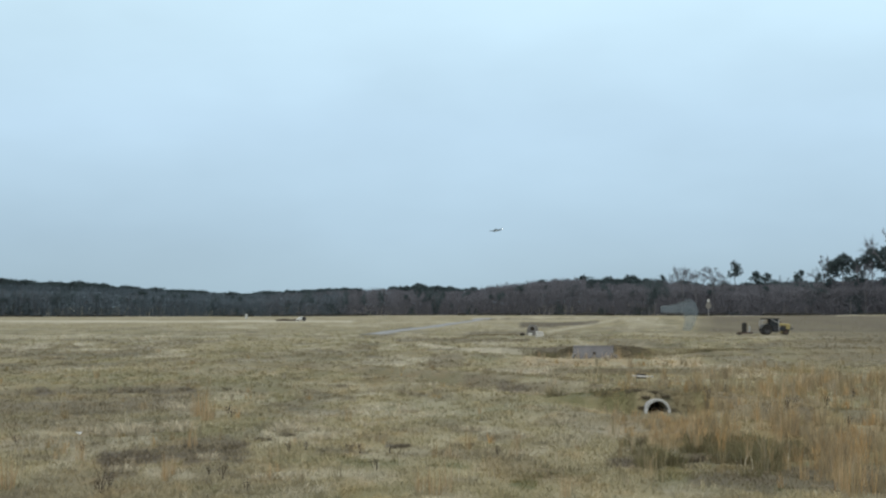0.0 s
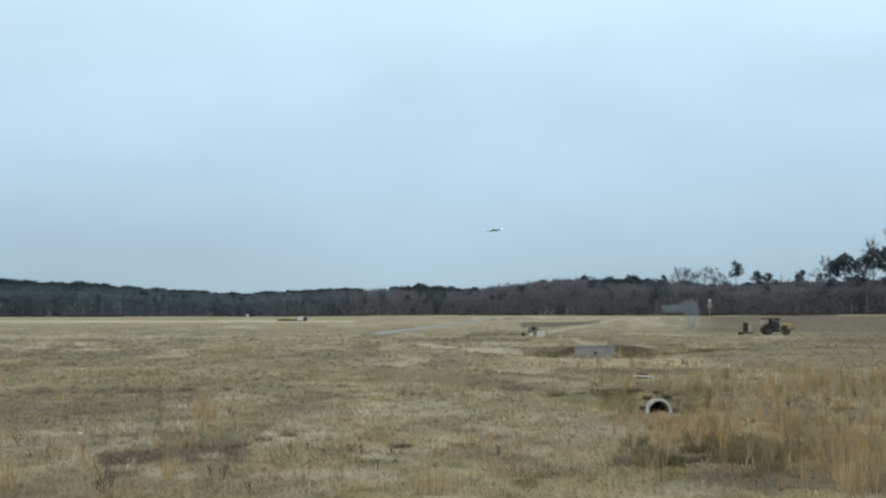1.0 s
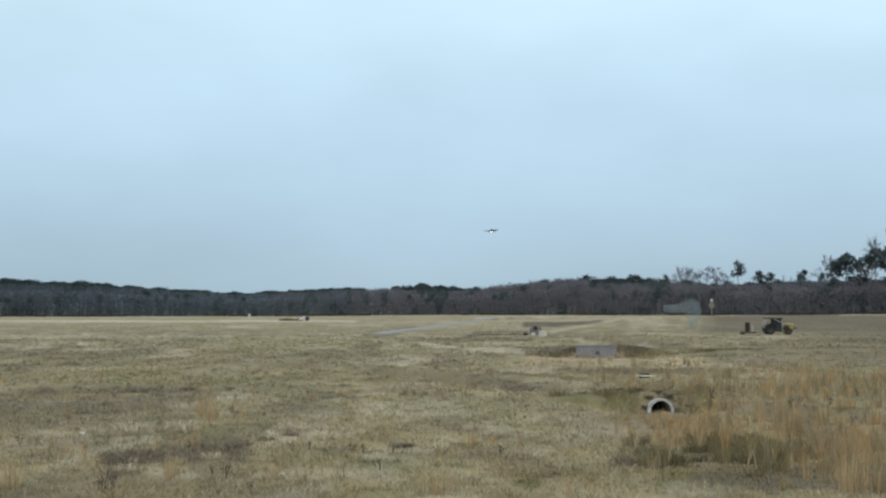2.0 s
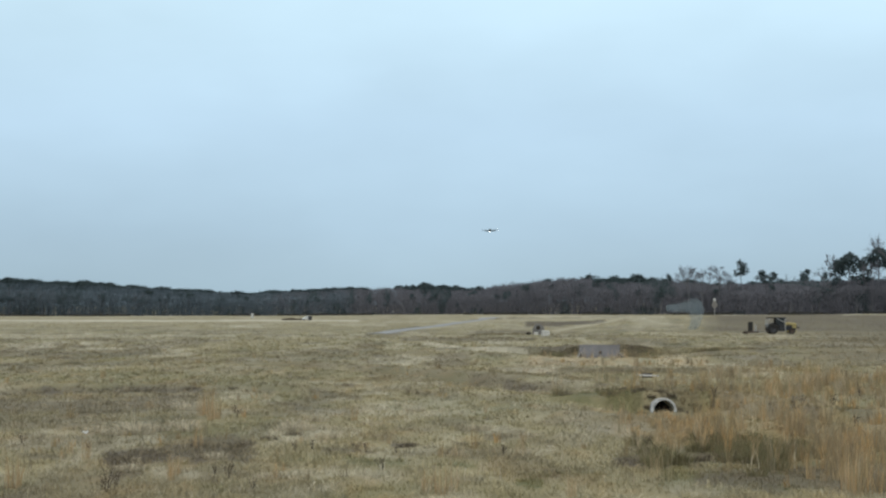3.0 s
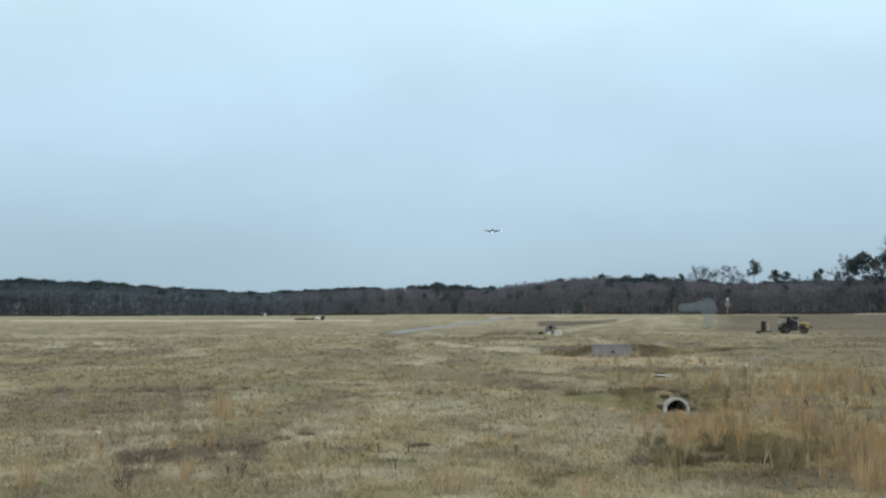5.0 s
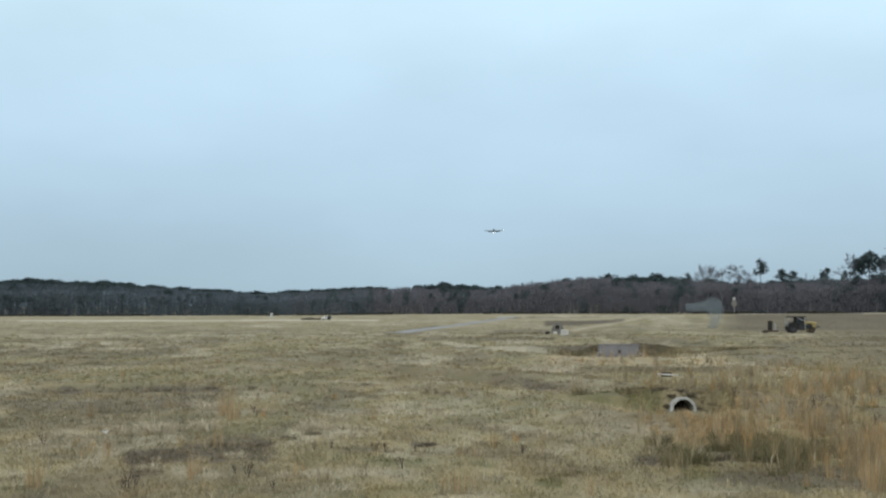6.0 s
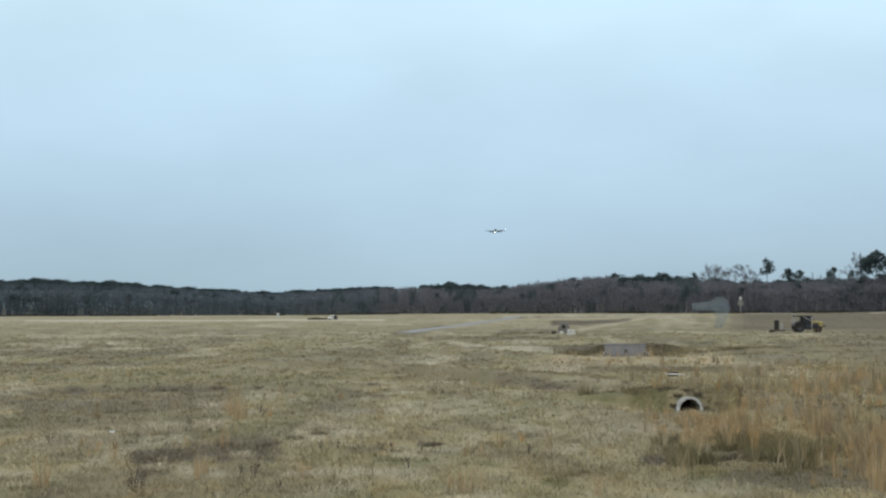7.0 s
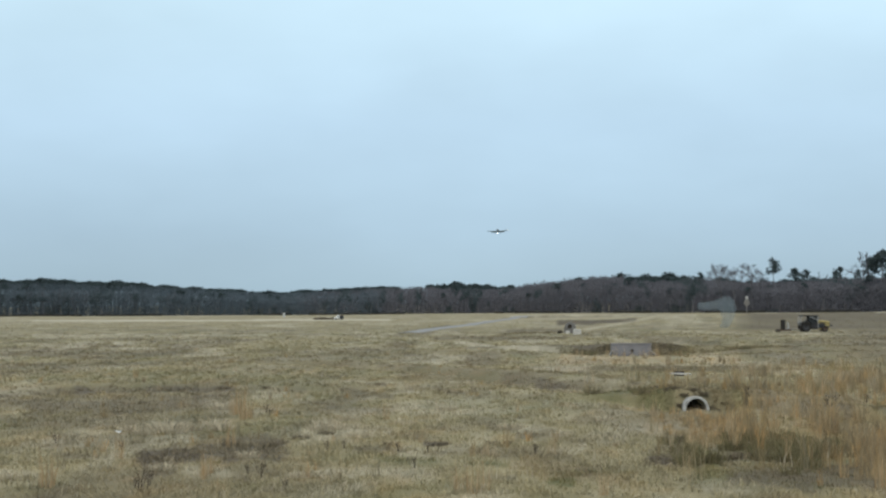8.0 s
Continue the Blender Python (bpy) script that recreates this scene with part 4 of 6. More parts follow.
def meadow_grass():
    rng = np.random.default_rng(31)
    x, y = wedge(rng, 290000, 40, 800)
    ok = keep_clear(x, y) & (rng.uniform(0, 1, len(x)) > 0.95 * step(160, 650, y))
    x, y = x[ok], y[ok]
    # thicker on the earth over the pipe
    x, y = np.concatenate([x, rng.uniform(7.6, 13.0, 5200)]), np.concatenate([y, rng.uniform(79.4, 84.0, 5200)])
    # round the place where the camera stands
    a, r = rng.uniform(0, math.tau, 36000), 42 * np.sqrt(rng.uniform(0.002, 1, 36000))
    x, y = np.concatenate([x, r * np.sin(a)]), np.concatenate([y, r * np.cos(a)])
    # and on the faces of the banks
    for xs, ys, hs, front, back in BANKS[:1] + BANKS[2:]:
        a = rng.uniform(xs[0], xs[-1], 4200)
        b = np.interp(a, xs, ys) - rng.uniform(-0.3, 1.2, 4200) * front
        ok = keep_clear(a, b)
        x, y = np.concatenate([x, a[ok]]), np.concatenate([y, b[ok]])
    c = cover(x, y)
    tuft = fbm(x / 0.8, y / 1.4, 61, 2)
    h = (0.06 + 0.19 * tuft ** 1.6) * rng.uniform(0.6, 1.35, len(x)) * (1 + 0.4 * c[:, 2] - 0.25 * c[:, 1])
    h *= 1 + 0.6 * step(300, 600, y)
    w = np.maximum(0.016, np.hypot(x, y) * 0.00042) * rng.uniform(0.7, 1.4, len(x))
    grass("meadow_grass", x, y, h, w, rng.uniform(0.4, 1.5, len(x)), "short dry straw-coloured winter grass covering the meadow", seed=32)


def tufted(name, label, x, y, size, spread, m, lean, width, weights, seed, mat=None):
    """Tufts of m blades each; weights per tuft."""
    rng = np.random.default_rng(seed)
    X = np.repeat(x, m) + rng.normal(0, 1, len(x) * m) * np.repeat(spread, m)
    Y = np.repeat(y, m) + rng.normal(0, 1, len(x) * m) * np.repeat(spread, m)
    h = np.repeat(size, m) * rng.uniform(0.5, 1.1, len(X))
    w = np.maximum(0.012, np.hypot(X, Y) * width) * rng.uniform(0.7, 1.5, len(X))
    grass(name, X, Y, h, w, rng.uniform(*lean, len(X)), label, np.repeat(weights, m, 0), seed + 1, mat)


def tussocks():
    """Grass tufts that stand out from the short grass, each in a tone of its own."""
    rng = np.random.default_rng(33)
    x, y = wedge(rng, 15500, 41, 300)
    ok = keep_clear(x, y) & (rng.uniform(0, 1, len(x)) < 0.25 + 0.75 * step(0.42, 0.62, fbm(x / 2.2, y / 4.5, 63)))
    x, y = x[ok], y[ok]
    n = len(x)
    c = cover(x, y)
    c[:, 3] = np.clip(c[:, 3] + rng.normal(0.08, 0.28, n), 0, 1)
    c[:, 0] = np.clip(c[:, 0] * rng.uniform(0.5, 1.2, n), 0, 1)
    c[:, 1] = np.clip(c[:, 1] + rng.normal(0, 0.2, n), 0, 1)
    size = rng.uniform(0.12, 0.40, n) * (1 - 0.4 * c[:, 1])
    tufted("grass_tussocks", "tufts of dry grass in straw, grey and olive tones", x, y, size, size * 0.6, 13, (0.4, 1.3), 0.00042, c, 34)


def tall_grass():
    """Rusty broom grass in stands of fine upright stems, thickest round the near ditch."""
    rng = np.random.default_rng(37)
    x, y = wedge(rng, 30000, 44, 190)
    a, b = wedge(rng, 26000, 44, 120, 0.095, 0.31)
    x, y = np.concatenate([x, a]), np.concatenate([y, b])
    u = x / y
    gaps = step(0.42, 0.60, fbm(x / 1.5, y / 9.0, 71, 3))
    dark, rust = streaks(x, y, DARK_RIGHT), streaks(x, y, RUST_PATCHES)
    stand = broom(x, y) * (0.007 + 0.060 * gaps ** 2) * (1 - 0.75 * dark)
    stand = np.maximum(stand, 0.34 * rust * (0.15 + 0.85 * gaps) * np.where(y > 125, 2.0, 1.0))
    stand = np.maximum(stand, 0.004 + 0.03 * step(0.62, 0.75, fbm(x / 3, y / 6, 73)) * (y < 150))
    stand = stand * (1 - 0.85 * streaks(x, y, GREEN_PATCHES))
    near_pipe = (np.abs(u - 0.1285) < 0.021) & (y < 80) & (y > 60)
    ok = (rng.uniform(0, 1, len(x)) < stand) & keep_clear(x, y)
    x, y, near_pipe, gaps, rust = x[ok], y[ok], near_pipe[ok], gaps[ok], rust[ok]
    n = len(x)
    size = rng.uniform(0.45, 1.2, n) * (0.65 + 0.5 * gaps) * np.where(near_pipe, 0.38, 1.0) * np.where(y > 128, 0.8, 1.0) * np.where(u[ok] < 0.09, 0.75, 1.0)
    c = cover(x, y)
    tone = np.clip(fbm(x / 2.2, y / 4.0, 75) * 1.2 - 0.15 + 0.35 * rust + rng.normal(0, 0.28, n), 0, 1)
    c[:, 2] = (0.10 + 0.80 * tone) * np.interp(y, [60, 85, 120], [1.0, 0.8, 0.55])
    c[:, 3] = np.clip(rng.normal(0.38, 0.35, n), 0, 1)
    c[:, 0] = np.clip(0.15 * c[:, 0] + 0.35 * (1 - tone) + rng.normal(0, 0.22, n), 0, 0.8)
    c[:, 2] *= np.where(rng.uniform(0, 1, n) < 0.3, 0.5, 1.0)
    c[:, 1] *= 0.7
    tufted("tall_broom_grass", "tall rusty orange broom grass standing round the near ditch", x, y, size, rng.uniform(0.05, 0.16, n), 16, (0.03, 0.4), 0.00028, c, 38, M_BLADE_TALL)


def dead_weeds():
    rng = np.random.default_rng(41)
    x, y = wedge(rng, 60000, 42, 260)
    c = cover(x, y)
    ok = (rng.uniform(0, 1, len(x)) < 0.35 * step(0.5, 0.9, c[:, 0])) & keep_clear(x, y)
    x, y = x[ok], y[ok]
    n = len(x)
    h = rng.uniform(0.10, 0.36, n) * np.where(rng.uniform(0, 1, n) < 0.08, 1.6, 1.0)
    w = np.maximum(0.008, np.hypot(x, y) * 0.00032)
    weights = np.stack([rng.uniform(0.6, 0.95, n), np.zeros(n), np.zeros(n), np.zeros(n)], 1)
    grass("dead_weeds", x, y, h, w, rng.uniform(0.1, 0.8, n), "grey-brown dead weed stems in dark patches", weights, 42)


def clump_mesh(seed, h, spread, n, weights, lean=(0.05, 0.5), width=0.02):
    rng = np.random.default_rng(seed)
    a, b = rng.uniform(0, math.tau, n), rng.uniform(0, math.tau, n)
    r = spread * np.sqrt(rng.uniform(0, 1, n))
    hh, le = h * rng.uniform(0.25, 1.0, n) * (1 - 0.35 * r / spread), rng.uniform(*lean, n)
    base = np.stack([r * np.cos(a), r * np.sin(a), np.full(n, -0.05)], 1)
    side = np.stack([np.cos(b), np.sin(b), np.zeros(n)], 1) * (width / 2 * rng.uniform(0.6, 1.4, n))[:, None]
    out = np.stack([np.cos(a), np.sin(a), np.zeros(n)], 1) * (le * hh)[:, None]
    up = np.stack([np.zeros(n), np.zeros(n), hh], 1)
    mid, tip = base + 0.55 * up + 0.3 * out, base + up * (1 - 0.25 * le[:, None]) + out
    v = np.stack([base - side, base + side, mid - side * 0.8, mid + side * 0.8, tip], 1).reshape(-1, 3)
    f = ((np.arange(n) * 5)[:, None, None] + np.array([[0, 1, 3], [0, 3, 2], [2, 3, 4]])[None]).reshape(-1, 3)
    c = np.repeat(np.clip(np.array(weights)[None] + rng.normal(0, 0.15, (n, 4)), 0, 1), 5, 0)
    # the matted root from which the blades grow
    k, t = 10, np.arange(10) * math.tau / 10
    crown = np.concatenate([np.stack([1.15 * spread * np.cos(t), 1.15 * spread * np.sin(t), np.full(k, -0.06)], 1), [[0, 0, 0.02]]])
    fan = np.stack([np.arange(k), (np.arange(k) + 1) % k, np.full(k, k)], 1) + len(v)
    v, f, c = np.concatenate([v, crown]), np.concatenate([f, fan]), np.concatenate([c, np.tile(np.array(weights), (k + 1, 1))])
    return mesh_np("grass_clump", v, f, M_BLADE_TALL, c)


# places and sizes of clumps that stand alone
RUSTY_AT = ((-11.0, 75.9, 1.8), (-10.85, 75.2, 1.5), (-11.2, 75.0, 1.3), (-7.97, 47.6, 0.85), (-12.75, 55.7, 0.7), (10.7, 44.2, 1.1), (9.1, 59.0, 1.1), (12.9, 63.0, 1.1), (13.2, 62.5, 0.9), (12.9, 159.2, 1.5), (13.7, 159.4, 1.3), (14.4, 159.0, 1.2), (15.5, 159.3, 1.4), (16.3, 159.2, 1.6), (17.0, 159.6, 1.9), (12.2, 159.6, 1.5), (-11.9, 45.2, 1.35), (-11.8, 45.3, 0.9), (-8.1, 48.6, 0.9), (-8.0, 49.1, 0.7), (-10.3, 71.7, 1.05), (-10.4, 73.9, 0.95), (-11.6, 53.0, 0.85), (-12.6, 54.0,
    0.6), (-0.2, 43.8, 1.15), (0.1, 44.6, 1.05), (-0.6, 44.2, 0.85), (3.2, 43.5, 0.95), (-4.1, 71.7, 0.85), (1.7, 76.6, 0.6), (-5.0, 47.8, 0.55), (8.8, 57.1, 1.1), (11.4,
    64.7, 1.1), (12.1, 59.5, 1.15), (10.8, 44.9, 1.3), (10.7, 43.5, 1.2), (10.4, 47.8, 0.9), (7.7, 57.1, 0.8), (9.0, 59.5, 1), (12.3, 64.7, 0.9), (-10.2, 72.6, 1.25), (-10.5, 73.0, 0.7))
STRAW_AT = ((-12.4, 65.5, 1.5), (-12.0, 64.5, 1.3), (-11.7, 66, 1.2), (-12.7, 66.5, 1.2), (-6.3, 65.5, 1.2), (-5.9, 66, 1.1), (-12.6, 80, 1.4), (-12.2, 79, 1.2), (13.4, 160.6, 1.3), (14.6, 160.2, 1.2), (15.9, 160.4, 1.4), (12.7, 160.3, 1.3), (14.0, 160.9, 1.1), (15.2, 160.8, 1.2), (16.6, 160.3, 1.5), (11.6, 159.5, 1.3), (17.6, 159.6, 1.4), (-10.9, 68, 1.2), (-10.4, 66, 1.1), (-14, 66, 1), (-13, 64, 0.9), (-6.4, 69, 1.1), (-5.6, 71, 1), (-4.6, 62, 0.9), (-3.3, 69, 0.9), (-7.6, 54, 0.8), (1.2, 66,
    0.9), (3, 62, 0.8), (-1.6, 78, 1), (5.2, 70, 0.8), (-9.6, 50, 0.8), (-5.2, 48, 0.8), (-13.4, 47.5, 0.8))
# the last six are dark tufts put in for shadow beside the headwall
DARK_AT = ((-1.55, 58.2, 0.9), (-1.35, 58.6, 0.8), (8, 53.6, 1.1), (8.6, 54.5, 1.2), (10.4, 55.6, 1.2), (11, 56.4, 1.1), (10, 78.8, 0.5), (9.25, 81.5, 0.9), (10.95, 81.2,
    0.8), (-8.8, 58.5, 1), (-7.4, 58, 1), (-6.6, 61, 1), (-5.9, 63, 0.9), (-3.2, 58, 0.8), (0.4, 58.5, 0.8), (1.1, 59, 0.7), (-12.6, 97, 0.9), (-15.2, 97.5, 1), (-17.6,
    97, 0.9), (12.6, 160.4, 1.7), (17.2, 160.6, 1.9), (12.2, 161.5, 1.9), (17.7, 161.6, 1.9), (11.4, 163, 1.6), (18.6, 163, 1.6))
GREEN_AT = ((2.5, 48.6, 1), (3, 49.2, 0.8), (-0.2, 51.5, 0.7), (-2.6, 53, 0.7), (8.6, 91, 1.2), (7.3, 88, 1.2), (6.1, 93, 1.2), (-6.3, 46, 0.8))
DRY_AT = ((-1.3, 52, 0.9), (0.35, 47, 1), (3.6, 52.8, 0.8), (8.9, 49.5, 1.2), (9.5, 50.5, 0.9), (10.6, 51, 0.9), (-8.3, 50.3, 1.1), (-2, 50, 0.8), (12.5, 50, 0.9), (1.4,
    47.5, 0.9))


def clumps():
    rusty = [clump_mesh(200 + k, 1.35, 0.16, 42, (0.0, 0.0, 0.50, 0.50), (0.0, 0.26), 0.012) for k in range(4)]
    straw = [clump_mesh(210 + k, 0.6, 0.5, 240, (0.0, 0.0, 0.05, 0.75), (0.3, 1.0), 0.018) for k in range(3)]
    dark = [clump_mesh(220 + k, 0.42, 0.34, 230, (1.0, 0.3, 0.0, 0.0), (0.3, 1.2), 0.016) for k in range(3)]
    green = [clump_mesh(230 + k, 0.32, 0.5, 110, (0.0, 0.7, 0.0, 0.25), (0.3, 1.0), 0.03) for k in range(2)]
    olive = [clump_mesh(250 + k, 0.75, 0.38, 170, (0.36, 0.9, 0.05, 0.0), (0.2, 0.9), 0.016) for k in range(3)]
    dry = [clump_mesh(240 + k, 1.05, 0.10, 6, (0.0, 0.0, 0.10, 0.85), (0.05, 0.3), 0.026) for k in range(3)]
    spots = ((rusty, "upright clump of rusty orange broom grass", RUSTY_AT),
             (straw, "wide pale clump of drooping straw-coloured grass", STRAW_AT),
             (dark, "low dark brown tuft for dead weeds and headwall shadow", DARK_AT),
             (green, "low olive green winter weed clump", GREEN_AT),
             (dry, "few tall bleached grass stems", DRY_AT))
    rng = random.Random(5)
    weeds = [(cx + rng.gauss(0, sx), cy + rng.gauss(0, sy), rng.uniform(0.7, 1.3)) for cx, cy, sx, sy, n in ((6.75, 53.0, 0.30, 1.2, 13), (10.1, 56.5, 0.9, 2.6, 56)) for _ in range(n)]
    over_pipe = [(10.3 + rng.uniform(-2.8, 2.4), rng.uniform(79.7, 84.5), rng.uniform(0.4, 0.9)) for _ in range(20)] + [(9.35, 79.4, 0.8), (9.2, 79.0, 0.7), (11.2, 79.3, 0.8), (9.6, 79.6, 0.7), (9.75, 79.75, 0.6), (10.2, 79.85, 0.5), (10.7, 79.75, 0.6), (11.0, 79.5, 0.7)]
    slope = [(rng.uniform(4.6, 9.0), rng.uniform(83.0, 93.0), rng.uniform(0.6, 1.2)) for _ in range(27)]
    ditch = []
    for _ in range(34):
        px = rng.uniform(8.5, 23)
        py = float(np.interp(px, [8, 11, 15, 24], [177, 168, 159, 166])) + rng.uniform(-4.0, 1.5)
        if not 12.6 < px < 17.0:
            ditch.append((px, py, rng.uniform(0.9, 1.7) * (1.25 if 11 < px < 19 else 0.9)))
    spots += ((dark, "dark dead weed clump in the far ditch", ditch[::2]), (olive, "dark olive weed clump in the far ditch", ditch[1::2]))
    spots += ((green, "low olive green winter weed clump", slope[::3]), (straw, "wide pale clump of drooping straw-coloured grass", slope[1::3]), (olive, "dark olive weed clump on the ditch bank", slope[2::3]))
    spots += ((olive, "dark olive green weed clump among the broom grass", weeds), (dark, "dark dead weed tuft on the earth over the pipe", over_pipe))
    for meshes, label, places in spots:
        for k, (x, y, s) in enumerate(places):
            ob = tagged(new("grass_clump", meshes[k % len(meshes)]), label, "grass", group="grass clumps in the meadow")
            ob.matrix_world = pose(x, y, float(height(x, y)), 0, 0, 57 * k) @ Matrix.Scale(s, 4)


# places and sizes of woody weeds
STALKS_AT = ((-9.2, 44.6, 0.95), (-9.1, 45.2, 0.7), (-9.5, 45.4, 0.6), (-9.9, 76.6, 0.7), (-9.4, 73.9, 0.6), (-6.4, 48.1, 0.7), (-6.9, 49.1, 0.6), (-4.7, 57.1, 0.55), (-5.2, 56.1, 0.6), (-2.8, 56.1, 0.5), (-2.0, 50.3, 0.75), (1.8, 54.6, 0.6),
             (-12.4, 57.1, 0.5), (-15.3, 59.5, 0.6), (-1.8, 56.1, 0.45), (12.9, 80.8, 0.9), (15.9, 76.6, 0.9), (16.9, 79.5, 0.8), (15.8, 64.7, 0.9), (22.5, 90.9, 0.8), (19.0, 82.2, 0.9), (6.8, 57.1, 0.8), (6.9, 55.8, 0.7), (-5.3, 44.9, 0.6))


def stalk_mesh(seed):
    """A handful of thin dry stems from one root, each with a few short side twigs."""
    rng = np.random.default_rng(seed)
    a0, a1, w0, w1 = [], [], [], []
    for _ in range(9):
        root = np.append(rng.normal(0, 0.05, 2), 0.0)
        top = root + np.append(rng.normal(0, 0.16, 2), rng.uniform(0.45, 1.0))
        bend = root * 0.5 + top * 0.5 + np.append(rng.normal(0, 0.04, 2), 0.03)
        for p, q, r0, r1 in ((root, bend, 0.013, 0.010), (bend, top, 0.010, 0.004)):
            a0.append(p), a1.append(q), w0.append(r0), w1.append(r1)
        for _ in range(5):
            p = bend + (top - bend) * rng.uniform(0, 1)
            a0.append(p), a1.append(p + np.append(rng.normal(0, 0.09, 2), rng.uniform(0.02, 0.16))), w0.append(0.007), w1.append(0.004)
    v, f = tubes(a0, a1, np.array(w0), np.array(w1))
    return mesh_np("weed_stalk", v, f, M_STALK)


def weed_stalks():
    made = [stalk_mesh(300 + k) for k in range(4)]
    for k, (x, y, h) in enumerate(STALKS_AT):
        ob = tagged(new("weed_stalk", made[k % 4]), "dark brown dead branching weed stalk in the dry grass", "weed", group="dead weed stalks in the meadow")
        ob.matrix_world = pose(x, y, float(height(x, y)) - 0.02, 0, 0, 70 * k) @ Matrix.Scale(0.75 * h, 4)


def bank_weeds():
    """Rank grass on the steep banks beside the far headwall; its cover carries the painted shade."""
    rng = np.random.default_rng(35)
    n = 2600
    x = rng.uniform(9, 34, n)
    y = np.interp(x, [9, 11, 13, 18, 24, 34], [184, 177, 174, 172, 178, 190]) - rng.uniform(-1.5, 6.5, n)
    ok = keep_clear(x, y)
    x, y = x[ok], y[ok]
    c = cover(x, y)
    c[:, 0] = np.clip(c[:, 0] + rng.normal(0, 0.25, len(x)), 0, 1)
    c[:, 1] = np.clip(c[:, 1] + rng.normal(0.15, 0.2, len(x)), 0, 1)
    size = rng.uniform(0.15, 0.45, len(x))
    tufted("bank_weeds", "rank grey-brown grass and weeds on the ditch banks", x, y, size, size * 0.6, 12, (0.3, 1.2), 0.00040, c, 36)


meadow_grass()
weed_stalks()
tussocks()
bank_weeds()
tall_grass()
dead_weeds()
clumps()


# ---------------------------------------------------------------- drains and concrete
def culvert_pipe():
    x, y = 10.2, 79.6
    ob = tagged(new("culvert_pipe"), "weathered concrete culvert pipe half buried in the near ditch bank", "pipe")
    ob.matrix_world = pose(x, y, PIPE_Z, -90, 0, 6)
    part("pipe_wall", lathe([(0.505, -0.45), (0.59, -0.45), (0.595, -0.40), (0.595, 2.4), (0.505, 2.4)], 40), M_CONCRETE, ob, smooth=False)
    rim = lathe([(0.500, -0.54), (0.605, -0.54), (0.62, -0.51), (0.62, -0.36), (0.605, -0.34), (0.500, -0.34)], 48)
    for v in rim.verts:
        v.co += v.co.normalized() * 0.02 * noise.noise(v.co * 4)
    part("rim", rim, M_CONCRETE_RIM, ob, "worn mottled concrete rim")
    # dark cap added across the pipe so its inside reads as shade
    bm = bmesh.new()
    bmesh.ops.create_circle(bm, cap_ends=True, segments=30, radius=0.51, matrix=Matrix.Translation((0, 0, 2.3)))
    part("silt", bm, M_SOIL_HOLLOW, ob, "dark disc closing the pipe's back for its inner shade")
    bed = bmesh.new()
    bmesh.ops.create_grid(bed, x_segments=10, y_segments=24, size=0.5)
    for v in bed.verts:
        v.co = Vector((v.co.x * 0.96, 0.05 + 0.05 * noise.noise(v.co * 5), -0.4 + (v.co.y + 0.5) * 2.6))
    part("mud", bed, M_SOIL_HOLLOW, ob, "dark mud and dead leaves on the pipe's bottom")
    twig = bmesh.new()
    rnd = random.Random(12)
    for k in range(9):
        a, px = rnd.uniform(-0.5, 0.5), rnd.uniform(-0.35, 0.35)
        rod((px, 0.0, 0.1), (px + 0.3 * math.sin(a), 0.0 - rnd.uniform(0.15, 0.32), rnd.uniform(-0.2, 0.4)), 0.02, 0.008, 6, bm=twig)
    part("debris", twig, M_STALK, ob, "brown twigs caught in the pipe's mouth")
    return ob


def slab():
    ob = tagged(new("drain_inlet"), "pale broken concrete lip before a dark drain inlet in the grass", "drain")
    ob.matrix_world = pose(14.1, 117, float(height(14.1, 117)) + 0.16, 2, 2, 6)
    bm = box(-0.78, 0.70, -0.22, 0.10, -0.05, 0.045, 0.012)
    for v in bm.verts:
        v.co += Vector((0.10 * noise.noise(Vector((v.co.y * 3, v.co.z, 1))), 0.05 * noise.noise(Vector((v.co.x * 3, 2, 1))), 0.02 * noise.noise(v.co * 2)))
    part("lip", bm, M_BLOCK, ob)
    # solid block; its dark colour stands for the shade in the opening
    hood = box(-0.42, 0.30, 0.12, 0.5, -0.5, 0.145, 0.04)
    for v in hood.verts:
        v.co.z -= 0.25 * max(0, abs(v.co.x) - 0.3)
    part("opening", hood, M_SOIL_HOLLOW, ob, "dark solid block standing for the shaded opening behind the lip")
    return ob


